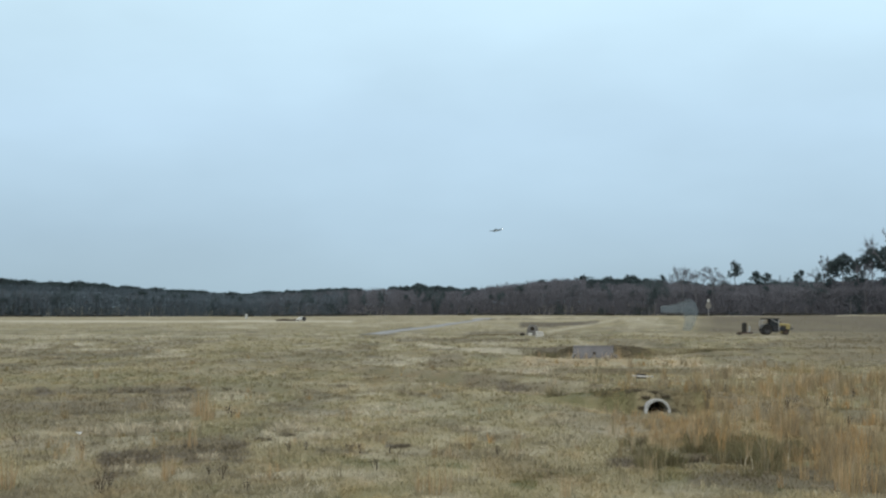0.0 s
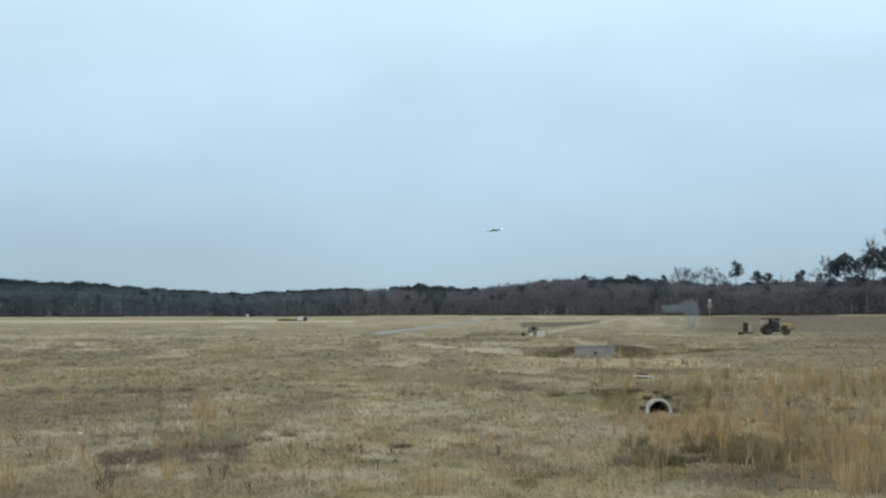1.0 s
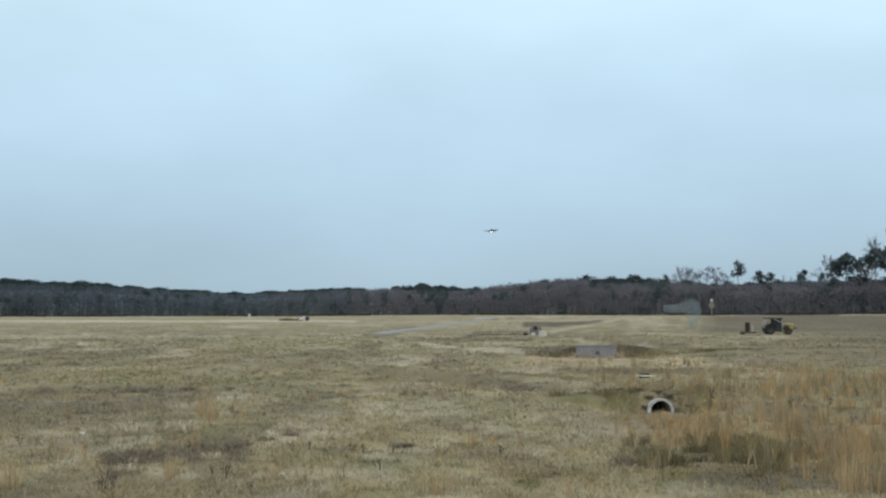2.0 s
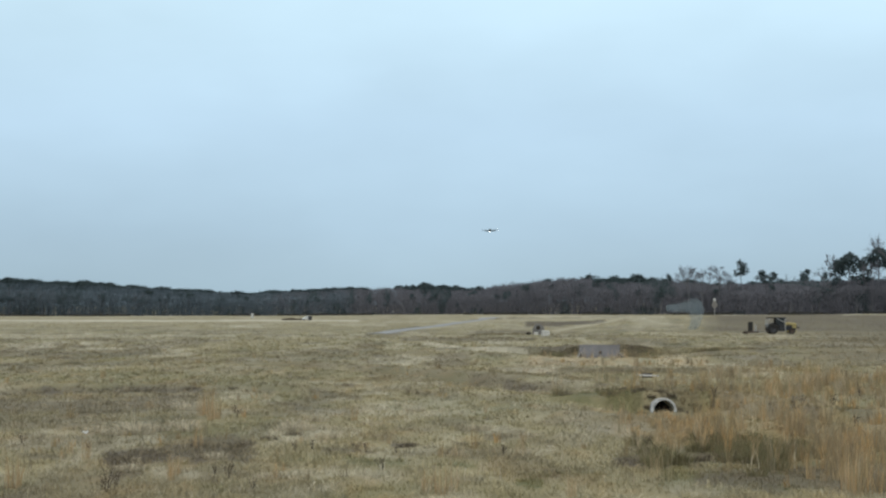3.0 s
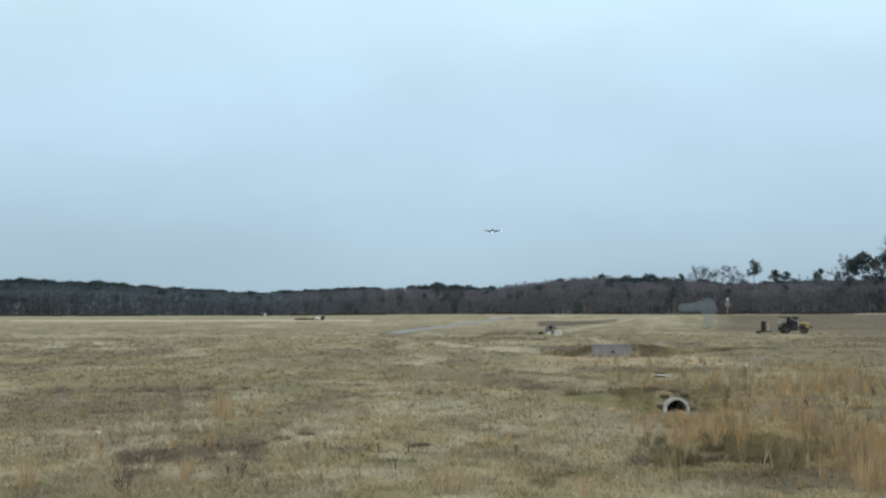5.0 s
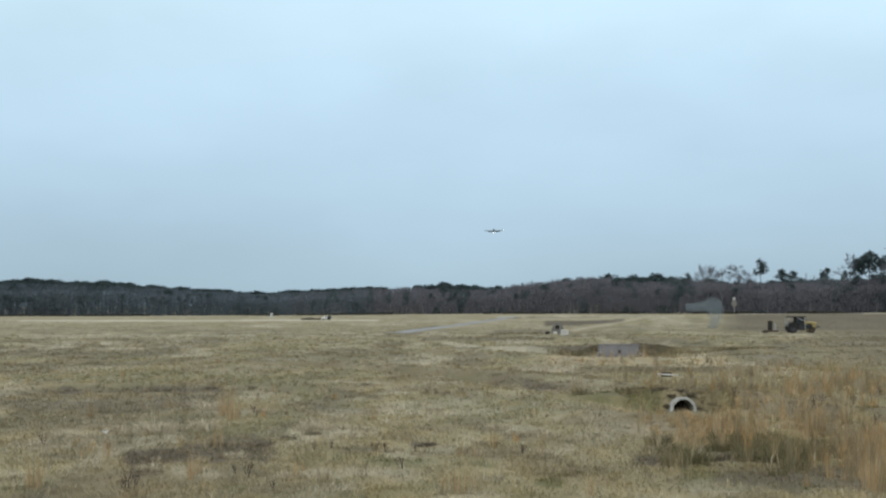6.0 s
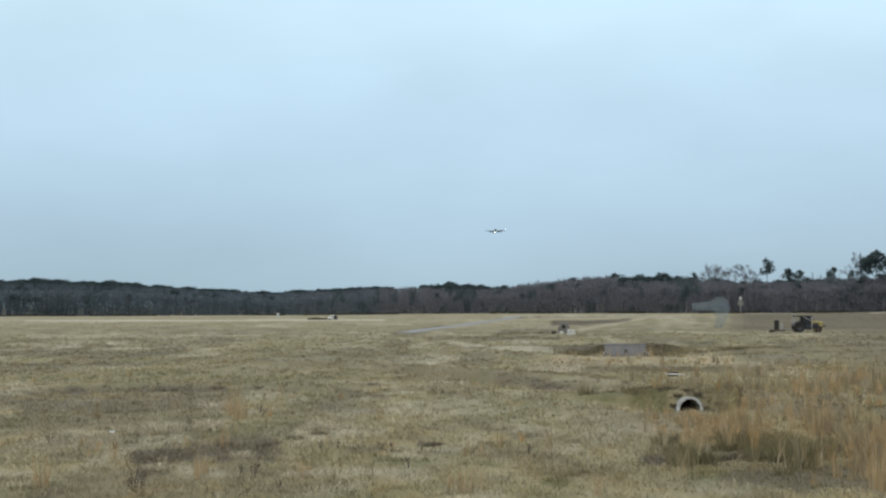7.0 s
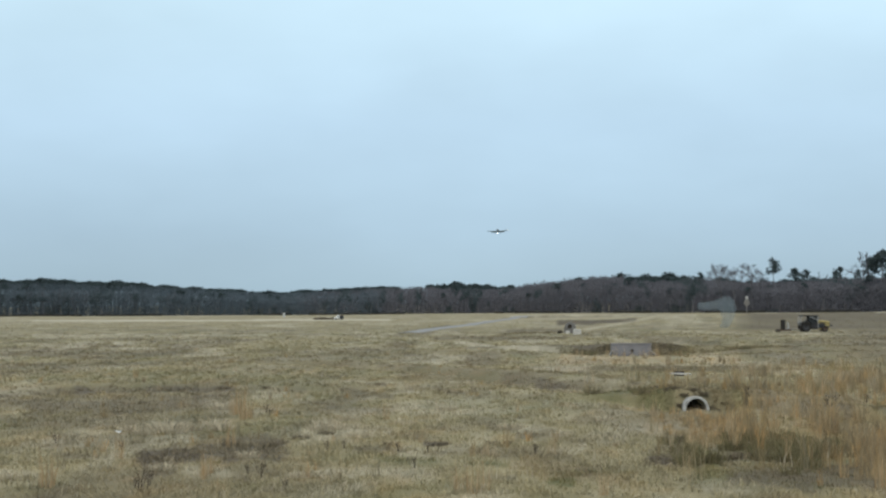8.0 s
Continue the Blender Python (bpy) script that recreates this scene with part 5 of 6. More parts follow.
def headwall():
    z = float(height(14.8, 165)) - 0.15
    ob = tagged(new("culvert_headwall"), "low grey concrete culvert headwall set across the far ditch", "headwall")
    ob.matrix_world = pose(14.8, 163, z, 0, 0, 3)
    top = 5.0 - 0.0239 * 163 - z
    bm = box(-1.98, 1.98, -0.18, 0.22, -0.8, top, 0.03)
    wall = part("wall", bm, M_HEADWALL, ob)
    part("coping", box(-2.02, 2.02, -0.23, 0.27, top + 0.004, top + 0.11, 0.025), M_HEADWALL, ob)
    bm = bmesh.new()
    n = 26
    for r0, r1, y0, y1 in ((1.16, 1.34, -0.215, -0.17),):
        rows = [[bm.verts.new((r * math.cos(math.pi * k / n), yy, -0.62 + r * math.sin(math.pi * k / n) * 0.92)) for r, yy in ((r0, y0), (r1, y0), (r1, y1), (r0, y1))] for k in range(n + 1)]
        for a, b in zip(rows, rows[1:]):
            for q in range(4):
                bm.faces.new((a[q], a[(q + 1) % 4], b[(q + 1) % 4], b[q]))
    bmesh.ops.recalc_face_normals(bm, faces=bm.faces)
    part("arch_ring", bm, M_HEADWALL, ob, "shallow raised concrete arch")
    # solid plug on the wall; dark colour stands for the hole's shade
    part("drain_hole_plug", rod((0.05, -0.186, top - 0.62), (0.05, -0.30, top - 0.62), 0.13, 0.15, 18), M_SOIL_HOLLOW, ob, "small dark plug standing for the shaded drain hole")
    for s in (-1, 1):
        bm = box(-0.12, 0.12, -1.3, -0.182, -0.8, top * 0.55, 0.02)
        for v in bm.verts:
            if v.co.z > 0 and v.co.y < -0.9:
                v.co.z -= 0.45
        w = part("wing_wall", bm, M_CONCRETE_OLD, ob)
        w.matrix_local = pose(s * 1.86, 0, 0, 0, 0, s * 24)
    return ob


def far_outlet():
    z = float(height(16.2, 305))
    ob = tagged(new("drain_outlet"), "grey concrete drain outlet with a dark round mouth in the gully", "drain")
    ob.matrix_world = pose(16.5, 305, max(z, 0.25), 0, 0, -4)
    bm = bmesh.new()
    n, outline = 24, []
    for k in range(n + 1):
        a = math.pi * k / n
        outline.append((1.08 * math.cos(a), 0.35 + 1.2 * math.sin(a)))
    outline = [(1.08, -0.9)] + outline + [(-1.08, -0.9)]
    f, b = [bm.verts.new((x, -0.25, zz)) for x, zz in outline], [bm.verts.new((x, 0.35, zz)) for x, zz in outline]
    bm.faces.new(f), bm.faces.new(b[::-1])
    for k in range(len(f)):
        bm.faces.new((f[k - 1], f[k], b[k], b[k - 1]))
    bmesh.ops.recalc_face_normals(bm, faces=bm.faces)
    part("face", bm, M_CONCRETE_OLD, ob)
    # solid disc whose dark tone stands for the shaded pipe
    part("mouth", rod((-0.05, -0.255, 0.80), (-0.05, -0.40, 0.80), 0.43, 0.45, 22), M_SOIL_HOLLOW, ob, "dark plug standing for the shaded pipe mouth")
    part("mouth_rim", lathe([(0.45, -0.1), (0.56, -0.1), (0.56, 0.1), (0.45, 0.1)], 26, m=pose(-0.05, -0.33, 0.80, 90, 0, 0)), M_CONCRETE_MID, ob)
    for (x, y, w, d, h, turn, label) in ((16.25, 279, 1.15, 0.9, 0.9, 12, "pale squared concrete block lying beside the drain outlet"), (15.3, 291, 0.7, 0.5, 0.42, -8, "low pale concrete block lying before the drain outlet")):
        bm = box(-w / 2, w / 2, -d / 2, d / 2, -0.3, h, 0.05)
        for v in bm.verts:
            v.co += Vector((0.06 * noise.noise(v.co * 2), 0, 0.10 * noise.noise(v.co * 1.7 + Vector((4, 0, 0)))))
        blk = part("concrete_block", bm, M_BLOCK)
        blk.matrix_world = pose(x, y, float(height(x, y)), 3, 4, turn)
        tagged(blk, label, "concrete block")
    bm = bmesh.new()
    bmesh.ops.create_icosphere(bm, subdivisions=3, radius=0.45)
    for v in bm.verts:
        v.co = v.co * (1 + 0.35 * noise.noise(v.co * 3)) * 1.0
        v.co.z *= 0.7
    rock = part("boulder", bm, M_SOIL_HOLLOW)
    rock.matrix_world = pose(14.1, 292, float(height(14.1, 292)) + 0.2)
    tagged(rock, "small dark boulder beside the drain outlet", "boulder")


culvert_pipe()
slab()
headwall()
far_outlet()


# ---------------------------------------------------------------- tractor with its mower
def wheel(parent, x, y, r, w, rim_mat):
    """Tyre with lugs, dished rim and hub, turned about y."""
    m = pose(0, 0, 0, 90, 0, 0)
    h = w / 2
    tyre = part("wheel", lathe([(r * 0.58, -h * 0.8), (r * 0.88, -h), (r * 0.97, -h * 0.75), (r * 0.97, h * 0.75), (r * 0.88, h), (r * 0.58, h * 0.8)], 32, m=m), M_RUBBER, parent)
    tyre.location = (x, y, r)
    bm = bmesh.new()
    for k in range(18):
        a = math.tau * k / 18
        for s in (-1, 1):
            mm = Matrix.Rotation(a + s * 0.09, 4, "Y") @ Matrix.Translation((0, s * h * 0.42, r * 0.975)) @ Matrix.Rotation(s * 0.5, 4, "Z")
            bmesh.ops.create_cube(bm, size=1, matrix=mm @ Matrix.Diagonal((0.06 * r + 0.02, h * 0.95, 0.055 * r, 1)))
    part("lugs", bm, M_RUBBER, tyre)
    rim = part("rim", lathe([(0.02, -h * 0.25), (r * 0.3, -h * 0.3), (r * 0.5, -h * 0.72), (r * 0.6, -h * 0.78), (r * 0.6, h * 0.78), (r * 0.5, h * 0.72), (r * 0.3, h * 0.3), (0.02, h * 0.25)], 28, m=m), rim_mat, tyre)
    return tyre


def tractor():
    z = float(height(56.1, 286))
    ob = tagged(new("tractor"), "old yellow tractor with a black canopy parked on the dry grass", "tractor")
    ob.matrix_world = pose(56.1, 286, z, 0, 0, 4)
    part("hood", loft([(1.80, 1.72, 0.44, 0.28, 0.45), (1.95, 1.73, 0.48, 0.30, 0.4), (3.2, 1.68, 0.46, 0.29, 0.4), (3.78, 1.62, 0.42, 0.27, 0.4), (3.88, 1.60, 0.36, 0.22, 0.5)], 20), M_YELLOW, ob, "faded yellow hood", True)
    part("grille", box(3.84, 3.94, -0.31, 0.31, 0.92, 1.62, 0.03), M_BLACK, ob, "black radiator grille")
    part("engine", box(1.5, 3.75, -0.40, 0.40, 0.62, 1.40, 0.06), M_BLACK, ob, "dark greasy engine block")
    part("chassis", box(-0.9, 3.5, -0.22, 0.22, 0.50, 0.86, 0.05), M_BLACK, ob)
    part("gearbox", box(-1.0, 0.9, -0.36, 0.36, 0.6, 1.15, 0.08), M_BLACK, ob)
    part("front_bar", box(3.95, 4.45, -0.26, 0.26, 0.98, 1.18, 0.04), M_BLACK, ob, "dark front weight bracket")
    part("front_axle", rod((2.95, -0.85, 0.55), (2.95, 0.85, 0.55), 0.09, n=12), M_BLACK, ob)
    part("rear_axle", rod((-0.35, -0.95, 0.88), (-0.35, 0.95, 0.88), 0.15, n=14), M_BLACK, ob)
    part("fuel_tank", box(0.75, 1.75, -0.72, -0.45, 0.55, 1.02, 0.07), M_BLACK, ob)
    part("tool_box", box(0.85, 1.5, 0.45, 0.70, 0.60, 0.95, 0.04), M_BLACK, ob)
    for s in (-1, 1):
        part("headlight", lathe([(0.02, -0.03), (0.085, -0.03), (0.085, 0.03), (0.02, 0.03)], 16, m=pose(3.93, s * 0.19, 1.66, 0, 90, 0)), M_GREY_PAINT, ob)
        part("hood_slot", box(2.2, 3.0, s * 0.465 - 0.012, s * 0.465 + 0.012, 1.46, 1.62, 0.008), M_BLACK, ob)
        part("side_plate", box(3.12, 3.82, s * 0.46 - 0.03, s * 0.46 + 0.03, 0.98, 1.42, 0.02), M_YELLOW, ob, "faded yellow side plate")
        part("frame_rail", box(1.9, 3.9, s * 0.52 - 0.05, s * 0.52 + 0.05, 0.42, 0.58, 0.02), M_YELLOW, ob, "muddy yellow frame rail")
        wheel(ob, -0.35, s * 0.98, 0.88, 0.48, M_BLACK)
        wheel(ob, 2.95, s * 0.86, 0.54, 0.30, M_RUST_STEEL)
        bm, n, prev = bmesh.new(), 12, None
        for k in range(n + 1):
            a = math.radians(15 + 140 * k / n)
            row = [bm.verts.new((-0.35 + rr * math.cos(a), s * yy, 0.88 + rr * math.sin(a))) for rr, yy in ((1.06, 0.70), (1.06, 1.24), (1.03, 1.24), (1.03, 0.70))]
            if prev:
                for q in range(4):
                    bm.faces.new((prev[q], prev[(q + 1) % 4], row[(q + 1) % 4], row[q]))
            prev = row
        bmesh.ops.recalc_face_normals(bm, faces=bm.faces)
        part("fender", bm, M_BLACK, ob, "black rear fender")
        part("front_post", rod((1.86, s * 0.72, 0.5), (1.74, s * 0.72, 2.74), 0.055, n=8), M_GREY_PAINT, ob, "pale grey canopy post")
        post = rod((-0.95, s * 0.70, 1.1), (-1.30, s * 0.70, 1.75), 0.06, n=8)
        rod((-1.30, s * 0.70, 1.73), (-1.12, s * 0.70, 2.45), 0.06, n=8, bm=post)
        rod((-1.12, s * 0.70, 2.43), (-0.75, s * 0.70, 2.74), 0.06, n=8, bm=post)
        part("rear_post", post, M_GREY_PAINT, ob, "pale bent canopy post")
        part("middle_post", rod((0.25, s * 0.72, 1.5), (0.18, s * 0.72, 2.74), 0.05, n=8), M_BLACK, ob)
        part("brace", rod((0.35, s * 0.75, 2.68), (1.70, s * 0.75, 2.05), 0.05, n=8), M_GREY_PAINT, ob, "pale slanting brace")
        # dark pane put in for the shaded interior between the posts
        part("dark_side_panel", box(0.28, 1.70, s * 0.68 - 0.012, s * 0.68 + 0.012, 1.72, 2.68, 0.008), M_GLASS_DARK, ob, "dark panel added for the dark inside under the canopy")
        part("side_panel", box(-0.2, 1.75, s * 0.5 - 0.03, s * 0.5 + 0.03, 0.7, 1.72, 0.02), M_BLACK, ob)
        part("step", box(1.05, 1.45, s * 0.66 - 0.14, s * 0.66 + 0.14, 0.40, 0.45, 0.01), M_STEEL, ob)
        part("mirror", box(1.80, 1.84, s * 0.98 - 0.10, s * 0.98 + 0.10, 2.1, 2.45, 0.01), M_BLACK, ob)
    canopy = box(-1.15, 1.95, -0.84, 0.84, 2.74, 2.90, 0.05)
    for v in canopy.verts:
        v.co.z -= 0.05 * (v.co.x - 0.4) ** 2 * 0.4
    part("canopy", canopy, M_CANOPY, ob, "flat black sun canopy")
    part("dashboard", box(1.35, 1.70, -0.40, 0.40, 1.15, 1.95, 0.06), M_BLACK, ob)
    part("windscreen", box(1.72, 1.74, -0.58, 0.58, 1.98, 2.66), M_GLASS_DARK, ob, "dark tinted windscreen")
    wheel_ring = bmesh.new()
    for k in range(20):
        a, b = math.tau * k / 20, math.tau * (k + 1) / 20
        rod((0, 0.21 * math.cos(a), 0.21 * math.sin(a)), (0, 0.21 * math.cos(b), 0.21 * math.sin(b)), 0.02, n=6, bm=wheel_ring)
    rod((0, -0.2, 0), (0, 0.2, 0), 0.015, n=6, bm=wheel_ring)
    rod((0, 0, 0), (0.35, 0, -0.1), 0.025, n=6, bm=wheel_ring)
    part("steering_wheel", wheel_ring, M_BLACK, ob).matrix_local = pose(1.05, 0, 1.92, 0, 25, 0)
    part("seat", box(-0.15, 0.45, -0.28, 0.28, 1.25, 1.42, 0.06), M_BLACK, ob)
    part("seat_back", box(-0.28, -0.13, -0.27, 0.27, 1.40, 2.0, 0.06), M_BLACK, ob)
    part("exhaust", rod((2.4, 0.2, 1.9), (2.4, 0.2, 2.25), 0.06, n=12), M_RUST_STEEL, ob, "short rusty exhaust stack")
    part("drawbar", box(-2.2, -0.9, -0.06, 0.06, 0.42, 0.52, 0.01), M_STEEL, ob)
    return ob


def mower():
    z = float(height(52.4, 285.8))
    ob = tagged(new("folding_mower"), "rusty towed folding mower with one wing raised behind the tractor", "mower")
    ob.matrix_world = pose(52.35, 285.7, z, 0, 0, 4)
    part("deck", box(-1.1, 0.9, -1.0, 1.0, 0.22, 0.48, 0.06), M_RUST_STEEL, ob, "low dark rusty cutting deck")
    part("skirt", box(-1.6, -1.1, -0.9, 0.9, 0.12, 0.30, 0.03), M_RUST_STEEL, ob)
    wing = part("raised_wing", box(-0.44, 0.40, -0.16, 0.16, 0.0, 1.70, 0.15), M_RUBBER, ob, "upright dark folded wing")
    wing.matrix_local = pose(-0.55, -0.8, 0.42, 4, 0, 0)
    part("hinge", rod((-0.9, -0.82, 0.5), (0.2, -0.82, 0.5), 0.07, n=10), M_STEEL, ob)
    part("lift_cylinder", rod((0.45, -0.1, 0.5), (0.30, -0.5, 1.75), 0.075, 0.05, 10), M_GREY_PAINT, ob, "pale grey lift cylinder")
    part("mast", box(0.52, 0.68, -0.12, 0.12, 0.48, 1.5, 0.03), M_GREY_PAINT, ob, "pale upright mast")
    part("tow_bar", rod((0.8, 0, 0.45), (1.9, 0, 0.47), 0.06, n=8), M_STEEL, ob)
    for s in (-1, 1):
        wheel(ob, -1.15, s * 0.72, 0.24, 0.18, M_STEEL)
    return ob


tractor()
mower()


# ---------------------------------------------------------------- far things on the meadow
def far_truck():
    x, y = -54.2, 632
    ob = tagged(new("parked_truck"), "small white truck with a dark load bed parked far off", "truck")
    ob.matrix_world = pose(x, y, float(height(x, y)), 0, 0, 172) @ Matrix.Scale(0.8, 4)
    bm = loft([(2.15, 0.72, 0.72, 0.24, 0.4), (2.1, 0.80, 0.80, 0.36, 0.35), (1.0, 0.95, 0.86, 0.50, 0.3), (0.45, 1.28, 0.84, 0.80, 0.35), (-0.5, 1.32, 0.84, 0.84, 0.35), (-0.62, 1.30, 0.82, 0.80, 0.35)], 20)
    part("cab", bm, M_WHITE, ob, "white cab and hood", True)
    ws = part("windscreen", box(-0.02, 0.02, -0.68, 0.68, -0.33, 0.33, 0.01), M_GLASS_DARK, ob)
    ws.matrix_local = pose(0.80, 0, 1.66, 0, -32, 0)
    for s in (-1, 1):
        part("side_window", box(-0.35, 0.35, s * 0.85 - 0.01, s * 0.85 + 0.01, 1.45, 1.90, 0.005), M_GLASS_DARK, ob)
        wheel(ob, 1.4, s * 0.78, 0.36, 0.24, M_STEEL)
        wheel(ob, -1.5, s * 0.78, 0.36, 0.24, M_STEEL)
        part("headlight", box(2.08, 2.14, s * 0.55 - 0.14, s * 0.55 + 0.14, 0.85, 1.0, 0.02), M_GREY_PAINT, ob)
    part("load_bed", box(-2.3, -0.66, -0.88, 0.88, 0.55, 2.05, 0.05), M_BLACK, ob, "dark boxed load bed")
    part("chassis", box(-2.2, 1.9, -0.5, 0.5, 0.30, 0.54, 0.03), M_BLACK, ob)
    part("bumper", box(2.16, 2.26, -0.8, 0.8, 0.42, 0.62, 0.03), M_GREY_PAINT, ob)


def brush_row():
    rng = np.random.default_rng(57)
    n = 2600
    x, y = rng.uniform(-64.5, -57, n), 640 + rng.normal(0, 1.2, n)
    h = rng.uniform(0.3, 1.15, n) * (0.6 + 0.6 * vnoise(x * 0.7, y * 0.2, 5))
    weights = np.stack([np.full(n, 1.0), np.full(n, 0.2), np.zeros(n), np.zeros(n)], 1)
    grass("brush_row", x, y, h, np.full(n, 0.10), rng.uniform(0.1, 0.8, n), "low dark row of dead brush beside the parked truck", weights, 58)


def white_cabinet():
    x, y = -107, 900
    ob = tagged(new("white_cabinet"), "small white field cabinet standing before the woods", "cabinet")
    ob.matrix_world = pose(x, y, float(height(x, y)), 0, 0, 10)
    part("body", box(-0.62, 0.62, -0.45, 0.45, 0.1, 2.2, 0.05), M_WHITE, ob)
    part("cap", box(-0.72, 0.72, -0.55, 0.55, 2.204, 2.34, 0.03), M_WHITE, ob)
    part("plinth", box(-0.75, 0.75, -0.6, 0.6, -0.3, 0.096, 0.02), M_CONCRETE, ob)
    part("door", box(-0.5, 0.5, -0.475, -0.452, 0.3, 2.0, 0.01), M_GREY_PAINT, ob)


def marker():
    u, r = 0.1605, 800
    y = r / math.hypot(1, u)
    x = u * y
    z = float(height(x, y))
    level = 5 - 0.0005 * r
    ob = tagged(new("marker_post"), "pale grey marker board with a paler top before the woods", "marker")
    ob.matrix_world = pose(x, y, z, 0, 0, -9)
    h = level - z
    part("pole", rod((0, 0, -0.3), (0, 0, h + 4.0), 0.10, n=10), M_GREY_PAINT, ob)
    part("top_panel", box(-0.6, 0.6, -0.16, 0.16, h + 2.9, h + 4.2, 0.06), M_GREY_PAINT, ob, "pale top panel")
    bm = bmesh.new()
    shape = ((0, -1.3), (1.5, 0.4), (1.15, 1.3), (0.6, 2.4), (-0.6, 2.4), (-1.15, 1.3), (-1.5, 0.4))
    f, b = [bm.verts.new((px, -0.09, pz)) for px, pz in shape], [bm.verts.new((px, 0.09, pz)) for px, pz in shape]
    bm.faces.new(f), bm.faces.new(b[::-1])
    for k in range(len(f)):
        bm.faces.new((f[k - 1], f[k], b[k], b[k - 1]))
    bmesh.ops.recalc_face_normals(bm, faces=bm.faces)
    board = part("board", bm, M_CONCRETE_OLD, ob, "pale grey tapered board")
    board.matrix_local = pose(0, -0.2, h + 0.45)


far_truck()
brush_row()
white_cabinet()
marker()


def scrap():
    bm = bmesh.new()
    bmesh.ops.create_grid(bm, x_segments=8, y_segments=6, size=0.5)
    for v in bm.verts:
        v.co = Vector((v.co.x * 0.22, v.co.y * 0.13, 0.05 * noise.noise(v.co * 4) + 0.10 * abs(v.co.x)))
    bmesh.ops.solidify(bm, geom=bm.faces[:], thickness=0.006)
    ob = part("white_scrap", bm, M_WHITE)
    ob.matrix_world = pose(-14.1, 64.2, float(height(-14.1, 64.2)) + 0.08, 18, 8, 20)
    tagged(ob, "small crumpled white scrap lying in the grass", "litter")


scrap()


# ---------------------------------------------------------------- smoke
def smoke():
    """Thin smoke that rises from the grass and bends over to one side, in lumpy puffs."""
    x, y = 47.2, 318
    z = float(height(x, y))
    ob = tagged(new("smoke_plume"), "thin blue-grey smoke drifting low over the dry grass", "smoke")
    ob.matrix_world = pose(x, y, z)
    made = []

    def plume(path, mat, shrink, seed):
        bm, rings, n = bmesh.new(), [], 16
        for k, (px, pz, r, ax, az) in enumerate(path):
            side, row = Vector((ax, 0, az)).normalized(), []
            for q in range(n):
                a = math.tau * q / n
                v = side * (math.cos(a) * r * shrink) + Vector((0, math.sin(a) * 0.8 * shrink, 0))
                p = Vector((px, 0, pz)) + v * (1 + 0.34 * noise.noise(Vector((px * 0.9 + math.cos(a), pz * 0.9 + math.sin(a), seed))))
                row.append(bm.verts.new(p))
            rings.append(row)
        for a, b in zip(rings, rings[1:]):
            for q in range(n):
                bm.faces.new((a[q], a[(q + 1) % n], b[(q + 1) % n], b[q]))
        bm.faces.new(rings[0]), bm.faces.new(rings[-1])
        bmesh.ops.recalc_face_normals(bm, faces=bm.faces)
        bmesh.ops.subdivide_edges(bm, edges=bm.edges[:], cuts=1, smooth=1.0)
        puff = part("puff", bm, mat, ob, smooth=True)
        made.append(puff)
    # middle, half width and the way across the plume
    path = ((-5.4, 4.15, 0.5, 0, 1), (-5.0, 4.2, 0.72, 0, 1), (-4.0, 4.25, 0.82, 0, 1), (-2.8, 4.3, 0.90, 0, 1), (-1.8, 4.5, 1.10, 0, 1), (-0.9, 4.7, 1.45, 0.15, 1), (-0.2, 4.35, 1.75, 0.5, 1), (0.2, 3.6, 1.75, 0.9, 0.7),
            (0.35, 2.8, 1.45, 1, 0.3), (0.30, 2.1, 1.2, 1, 0.1), (0.15, 1.4, 1.1, 1, 0), (-0.1, 0.8, 1.0, 1, 0), (-0.5, 0.15, 0.7, 1, 0))
    for k, shrink in enumerate((1.0, 0.82, 0.6)):
        plume(path, M_SMOKE, shrink, k * 0.35)
    return made


PUFFS = smoke()


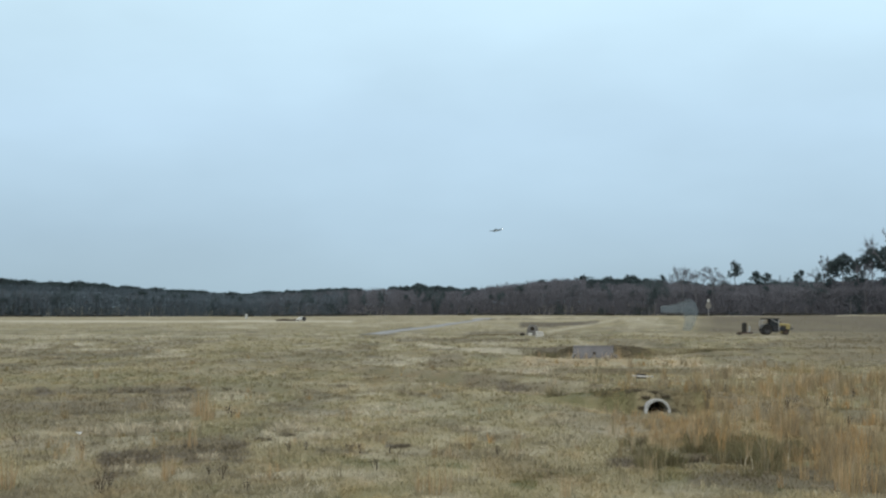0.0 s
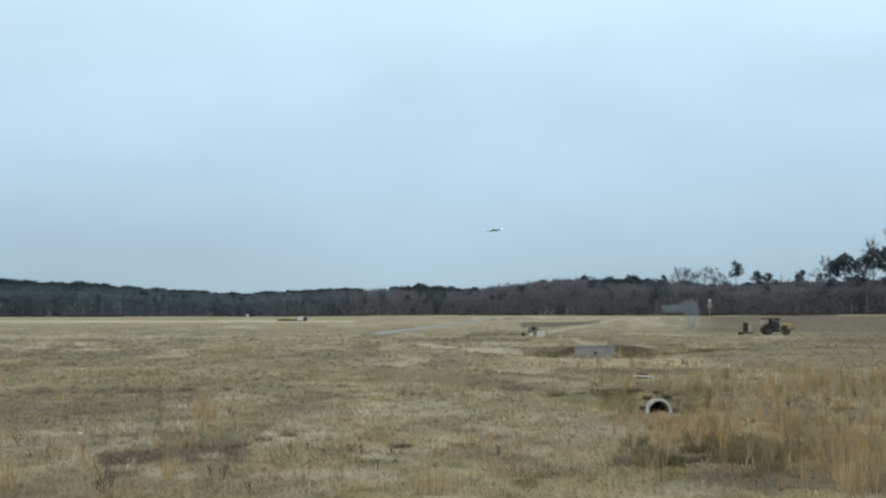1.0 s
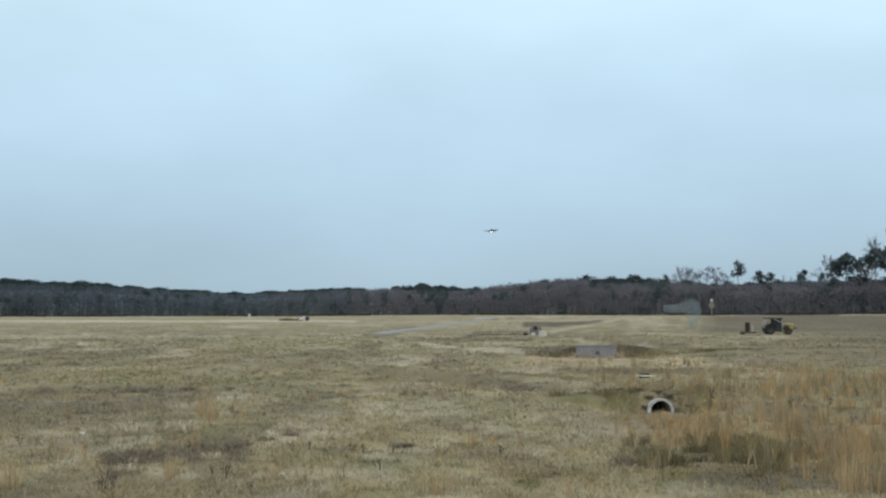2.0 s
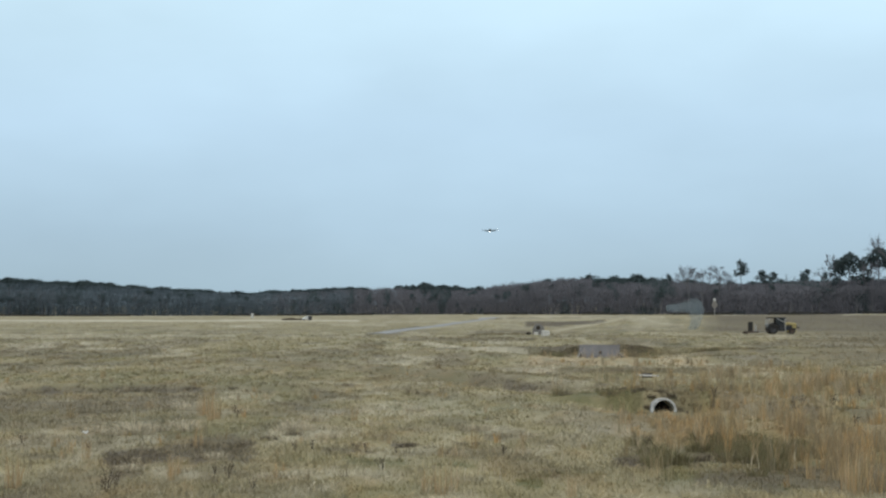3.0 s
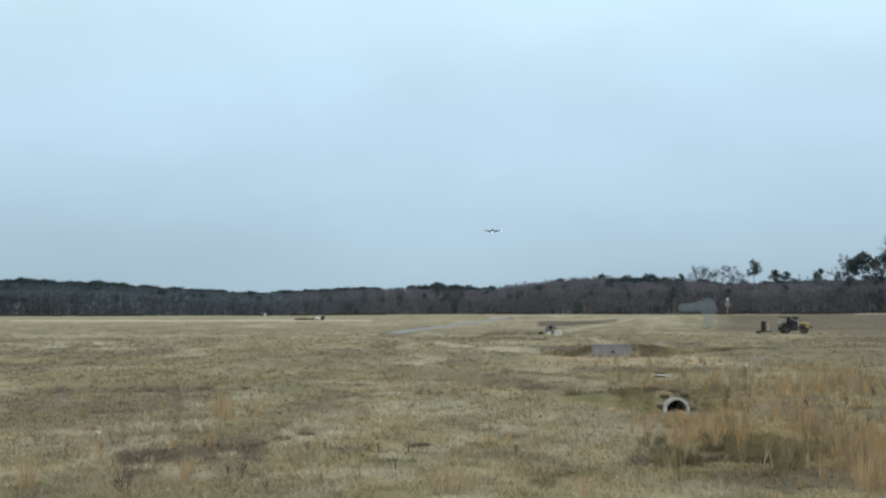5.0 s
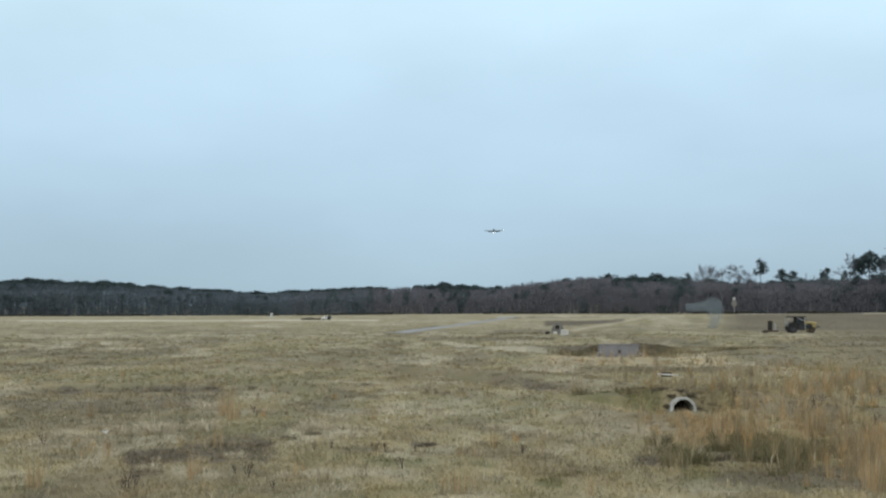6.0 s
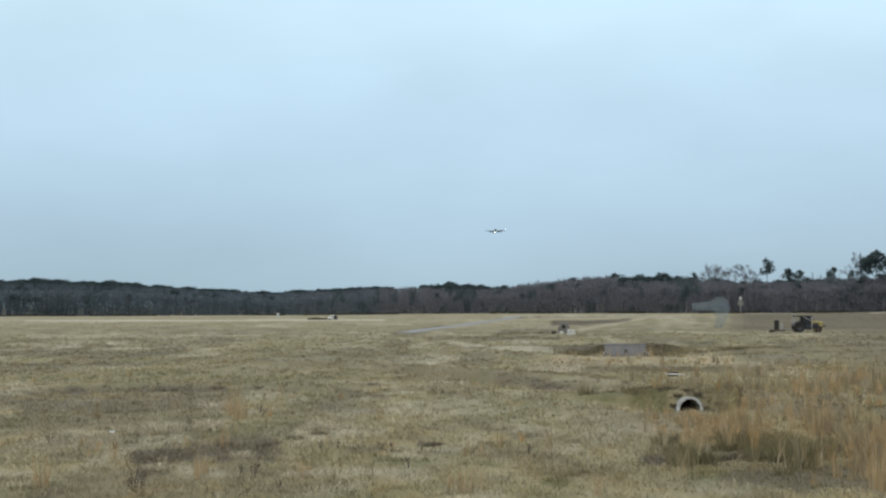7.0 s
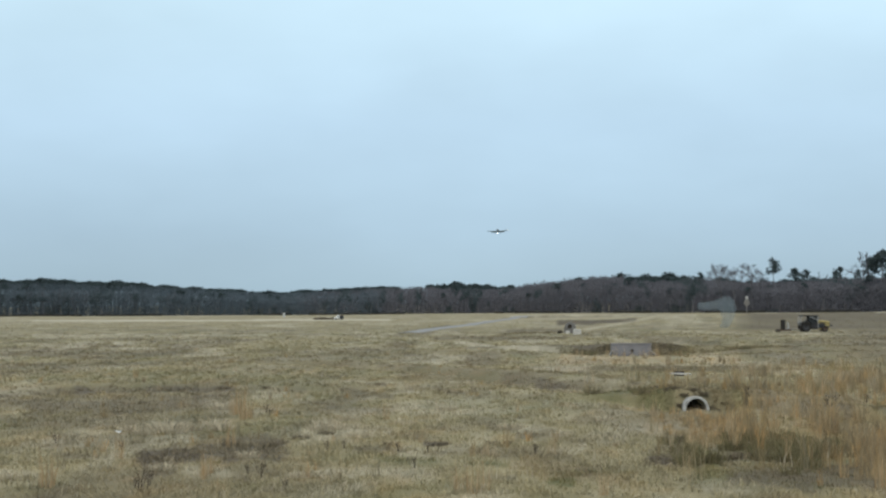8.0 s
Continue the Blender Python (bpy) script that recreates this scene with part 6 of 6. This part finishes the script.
# ---------------------------------------------------------------- aircraft
def aircraft():
    """Low-winged light aircraft; nose along +x, span along y."""
    ob = tagged(new("light_aircraft"), "small grey low-winged aircraft on its landing approach, light lit", "aircraft")
    part("fuselage", loft([(2.45, 0.0, 0.10, 0.10, 1), (2.3, 0.0, 0.34, 0.34, 0.8), (1.4, 0.02, 0.55, 0.52, 0.75), (0.5, 0.22, 0.62, 0.74, 0.8), (-0.6, 0.22, 0.60, 0.74, 0.8), (-1.8, 0.12, 0.46, 0.56, 0.85), (-4.6, 0.15, 0.12, 0.20, 1)], 20), M_PLANE, ob, smooth=True)
    part("cockpit_glass", loft([(1.15, 0.55, 0.30, 0.10, 0.8), (0.75, 0.70, 0.52, 0.26, 0.8), (-0.5, 0.74, 0.54, 0.27, 0.8), (-1.2, 0.60, 0.40, 0.14, 0.8)], 16), M_GLASS_DARK, ob, "dark tinted cockpit glass", True)

    def foil(root, tip, chord0, chord1, thick):
        bm, rings = bmesh.new(), []
        for (px, py, pz), c in ((root, chord0), (tip, chord1)):
            rings.append([bm.verts.new((px + c * (0.5 - t), py, pz + thick * c * q)) for t, q in ((0, 0), (0.12, 0.55), (0.35, 0.7), (1, 0), (0.35, -0.4), (0.12, -0.4))])
        for k in range(6):
            bm.faces.new((rings[0][k - 1], rings[0][k], rings[1][k], rings[1][k - 1]))
        bm.faces.new(rings[0]), bm.faces.new(rings[1])
        bmesh.ops.recalc_face_normals(bm, faces=bm.faces)
        return bm
    for s in (-1, 1):
        part("wing", foil((0.2, s * 0.35, -0.42), (0.0, s * 5.9, 0.10), 2.0, 1.35, 0.20), M_PLANE, ob)
        flap = part("flap", box(-0.55, 0.0, -1.6, 1.6, -0.05, 0.0, 0.01), M_PLANE, ob, "lowered landing flap")
        flap.matrix_local = pose(-0.72, s * 2.2, -0.24, s * 5.4, -38, 0)
        part("tail_plane", foil((-4.2, s * 0.1, 0.25), (-4.35, s * 1.75, 0.3), 1.0, 0.7, 0.10), M_PLANE, ob)
        leg = part("main_gear_leg", rod((-0.25, s * 1.45, -0.35), (-0.25, s * 1.55, -1.1), 0.06, n=8), M_STEEL, ob)
        tyre = part("main_wheel", lathe([(0.06, -0.07), (0.2, -0.08), (0.22, 0), (0.2, 0.08), (0.06, 0.07)], 18, m=pose(-0.25, s * 1.55, -1.15, 90, 0, 0)), M_RUBBER, ob)
    # glowing stub added for a white glint at one wing tip
    part("wing_tip_glint", rod((0.05, 5.86, 0.11), (0.05, 6.04, 0.12), 0.09, n=10), M_LAMP_GLINT, ob, "small glowing stub for a glint at the wing tip")
    fin = bmesh.new()
    rows = [[fin.verts.new((x, q * 0.06, z)) for x, z in ((-3.5, 0.25), (-4.9, 0.25), (-4.95, 1.6), (-4.35, 1.6))] for q in (-1, 1)]
    fin.faces.new(rows[0]), fin.faces.new(rows[1][::-1])
    for k in range(4):
        fin.faces.new((rows[0][k - 1], rows[0][k], rows[1][k], rows[1][k - 1]))
    bmesh.ops.recalc_face_normals(fin, faces=fin.faces)
    part("fin", fin, M_PLANE, ob)
    part("nose_gear_leg", rod((1.7, 0, -0.4), (1.75, 0, -1.1), 0.05, n=8), M_STEEL, ob)
    part("nose_wheel", lathe([(0.05, -0.06), (0.17, -0.07), (0.19, 0), (0.17, 0.07), (0.05, 0.06)], 18, m=pose(1.75, 0, -1.15, 90, 0, 0)), M_RUBBER, ob)
    part("landing_light", lathe([(0.01, -0.05), (0.2, -0.05), (0.24, 0.05), (0.01, 0.07)], 18, m=pose(1.7, 0, -1.25, 0, 99, 0)), M_LAMP_GLINT, ob, "bright white landing light")
    # tube added to cut the lamp's glow while the nose points away
    part("light_screen", lathe([(0.25, -0.1), (0.28, -0.1), (0.28, 0.42), (0.25, 0.42)], 18, m=pose(1.7, 0, -1.25, 0, 99, 0)), M_BLACK, ob, "added black tube that screens the landing light from the side")
    part("spinner", rod((2.42, 0, 0), (2.8, 0, 0), 0.16, 0.02, 14), M_GREY_PAINT, ob)
    prop = box(2.52, 2.56, -0.95, 0.95, -0.07, 0.07, 0.01)
    part("propeller", prop, M_BLACK, ob, "black two-bladed propeller")
    return ob


PLANE = aircraft()
# seconds, place, heading (degrees from the +x axis), bank
FLIGHT = (
    (0.0, 42.32, 1318.0, 66.49, -116.0, 7.0),
    (0.5, 40.33, 1294.0, 65.26, -114.7, 6.7),
    (1.0, 38.23, 1270.0, 64.04, -113.3, 6.3),
    (1.5, 36.06, 1246.0, 62.81, -112.0, 6.0),
    (2.0, 33.82, 1222.0, 61.59, -108.3, 4.3),
    (2.5, 31.54, 1198.0, 60.36, -104.7, 2.7),
    (3.0, 29.24, 1174.0, 59.14, -101.0, 1.0),
    (3.5, 26.95, 1150.0, 57.91, -99.7, 0.7),
    (4.0, 24.68, 1126.0, 56.69, -98.3, 0.3),
    (4.5, 22.47, 1102.0, 55.47, -97.0, 0.0),
    (5.0, 20.32, 1078.0, 54.24, -96.3, 0.3),
    (5.5, 18.26, 1054.0, 53.02, -95.7, 0.7),
    (6.0, 16.31, 1030.0, 51.80, -95.0, 1.0),
    (6.5, 14.50, 1006.0, 50.57, -94.8, 1.2),
    (7.0, 12.84, 982.0, 49.35, -94.5, 1.5),
    (7.5, 11.36, 958.0, 48.13, -94.2, 1.8),
    (8.0, 10.08, 934.0, 46.91, -94.0, 2.0),
)


def motions():
    walk(PLANE, [(t, pose(x, y, z, 0, 0, turn) @ pose(0, 0, 0, 0, -7, 0) @ pose(0, 0, 0, bank, 0, 0)) for t, x, y, z, turn, bank in FLIGHT])
    for k, puff in enumerate(PUFFS):
        drift = 0.10 + 0.04 * (k % 3)
        walk(puff, [(0.0, pose(drift / 2, 0, 0)), (8.0, pose(-drift / 2, 0, 0.04))])


motions()
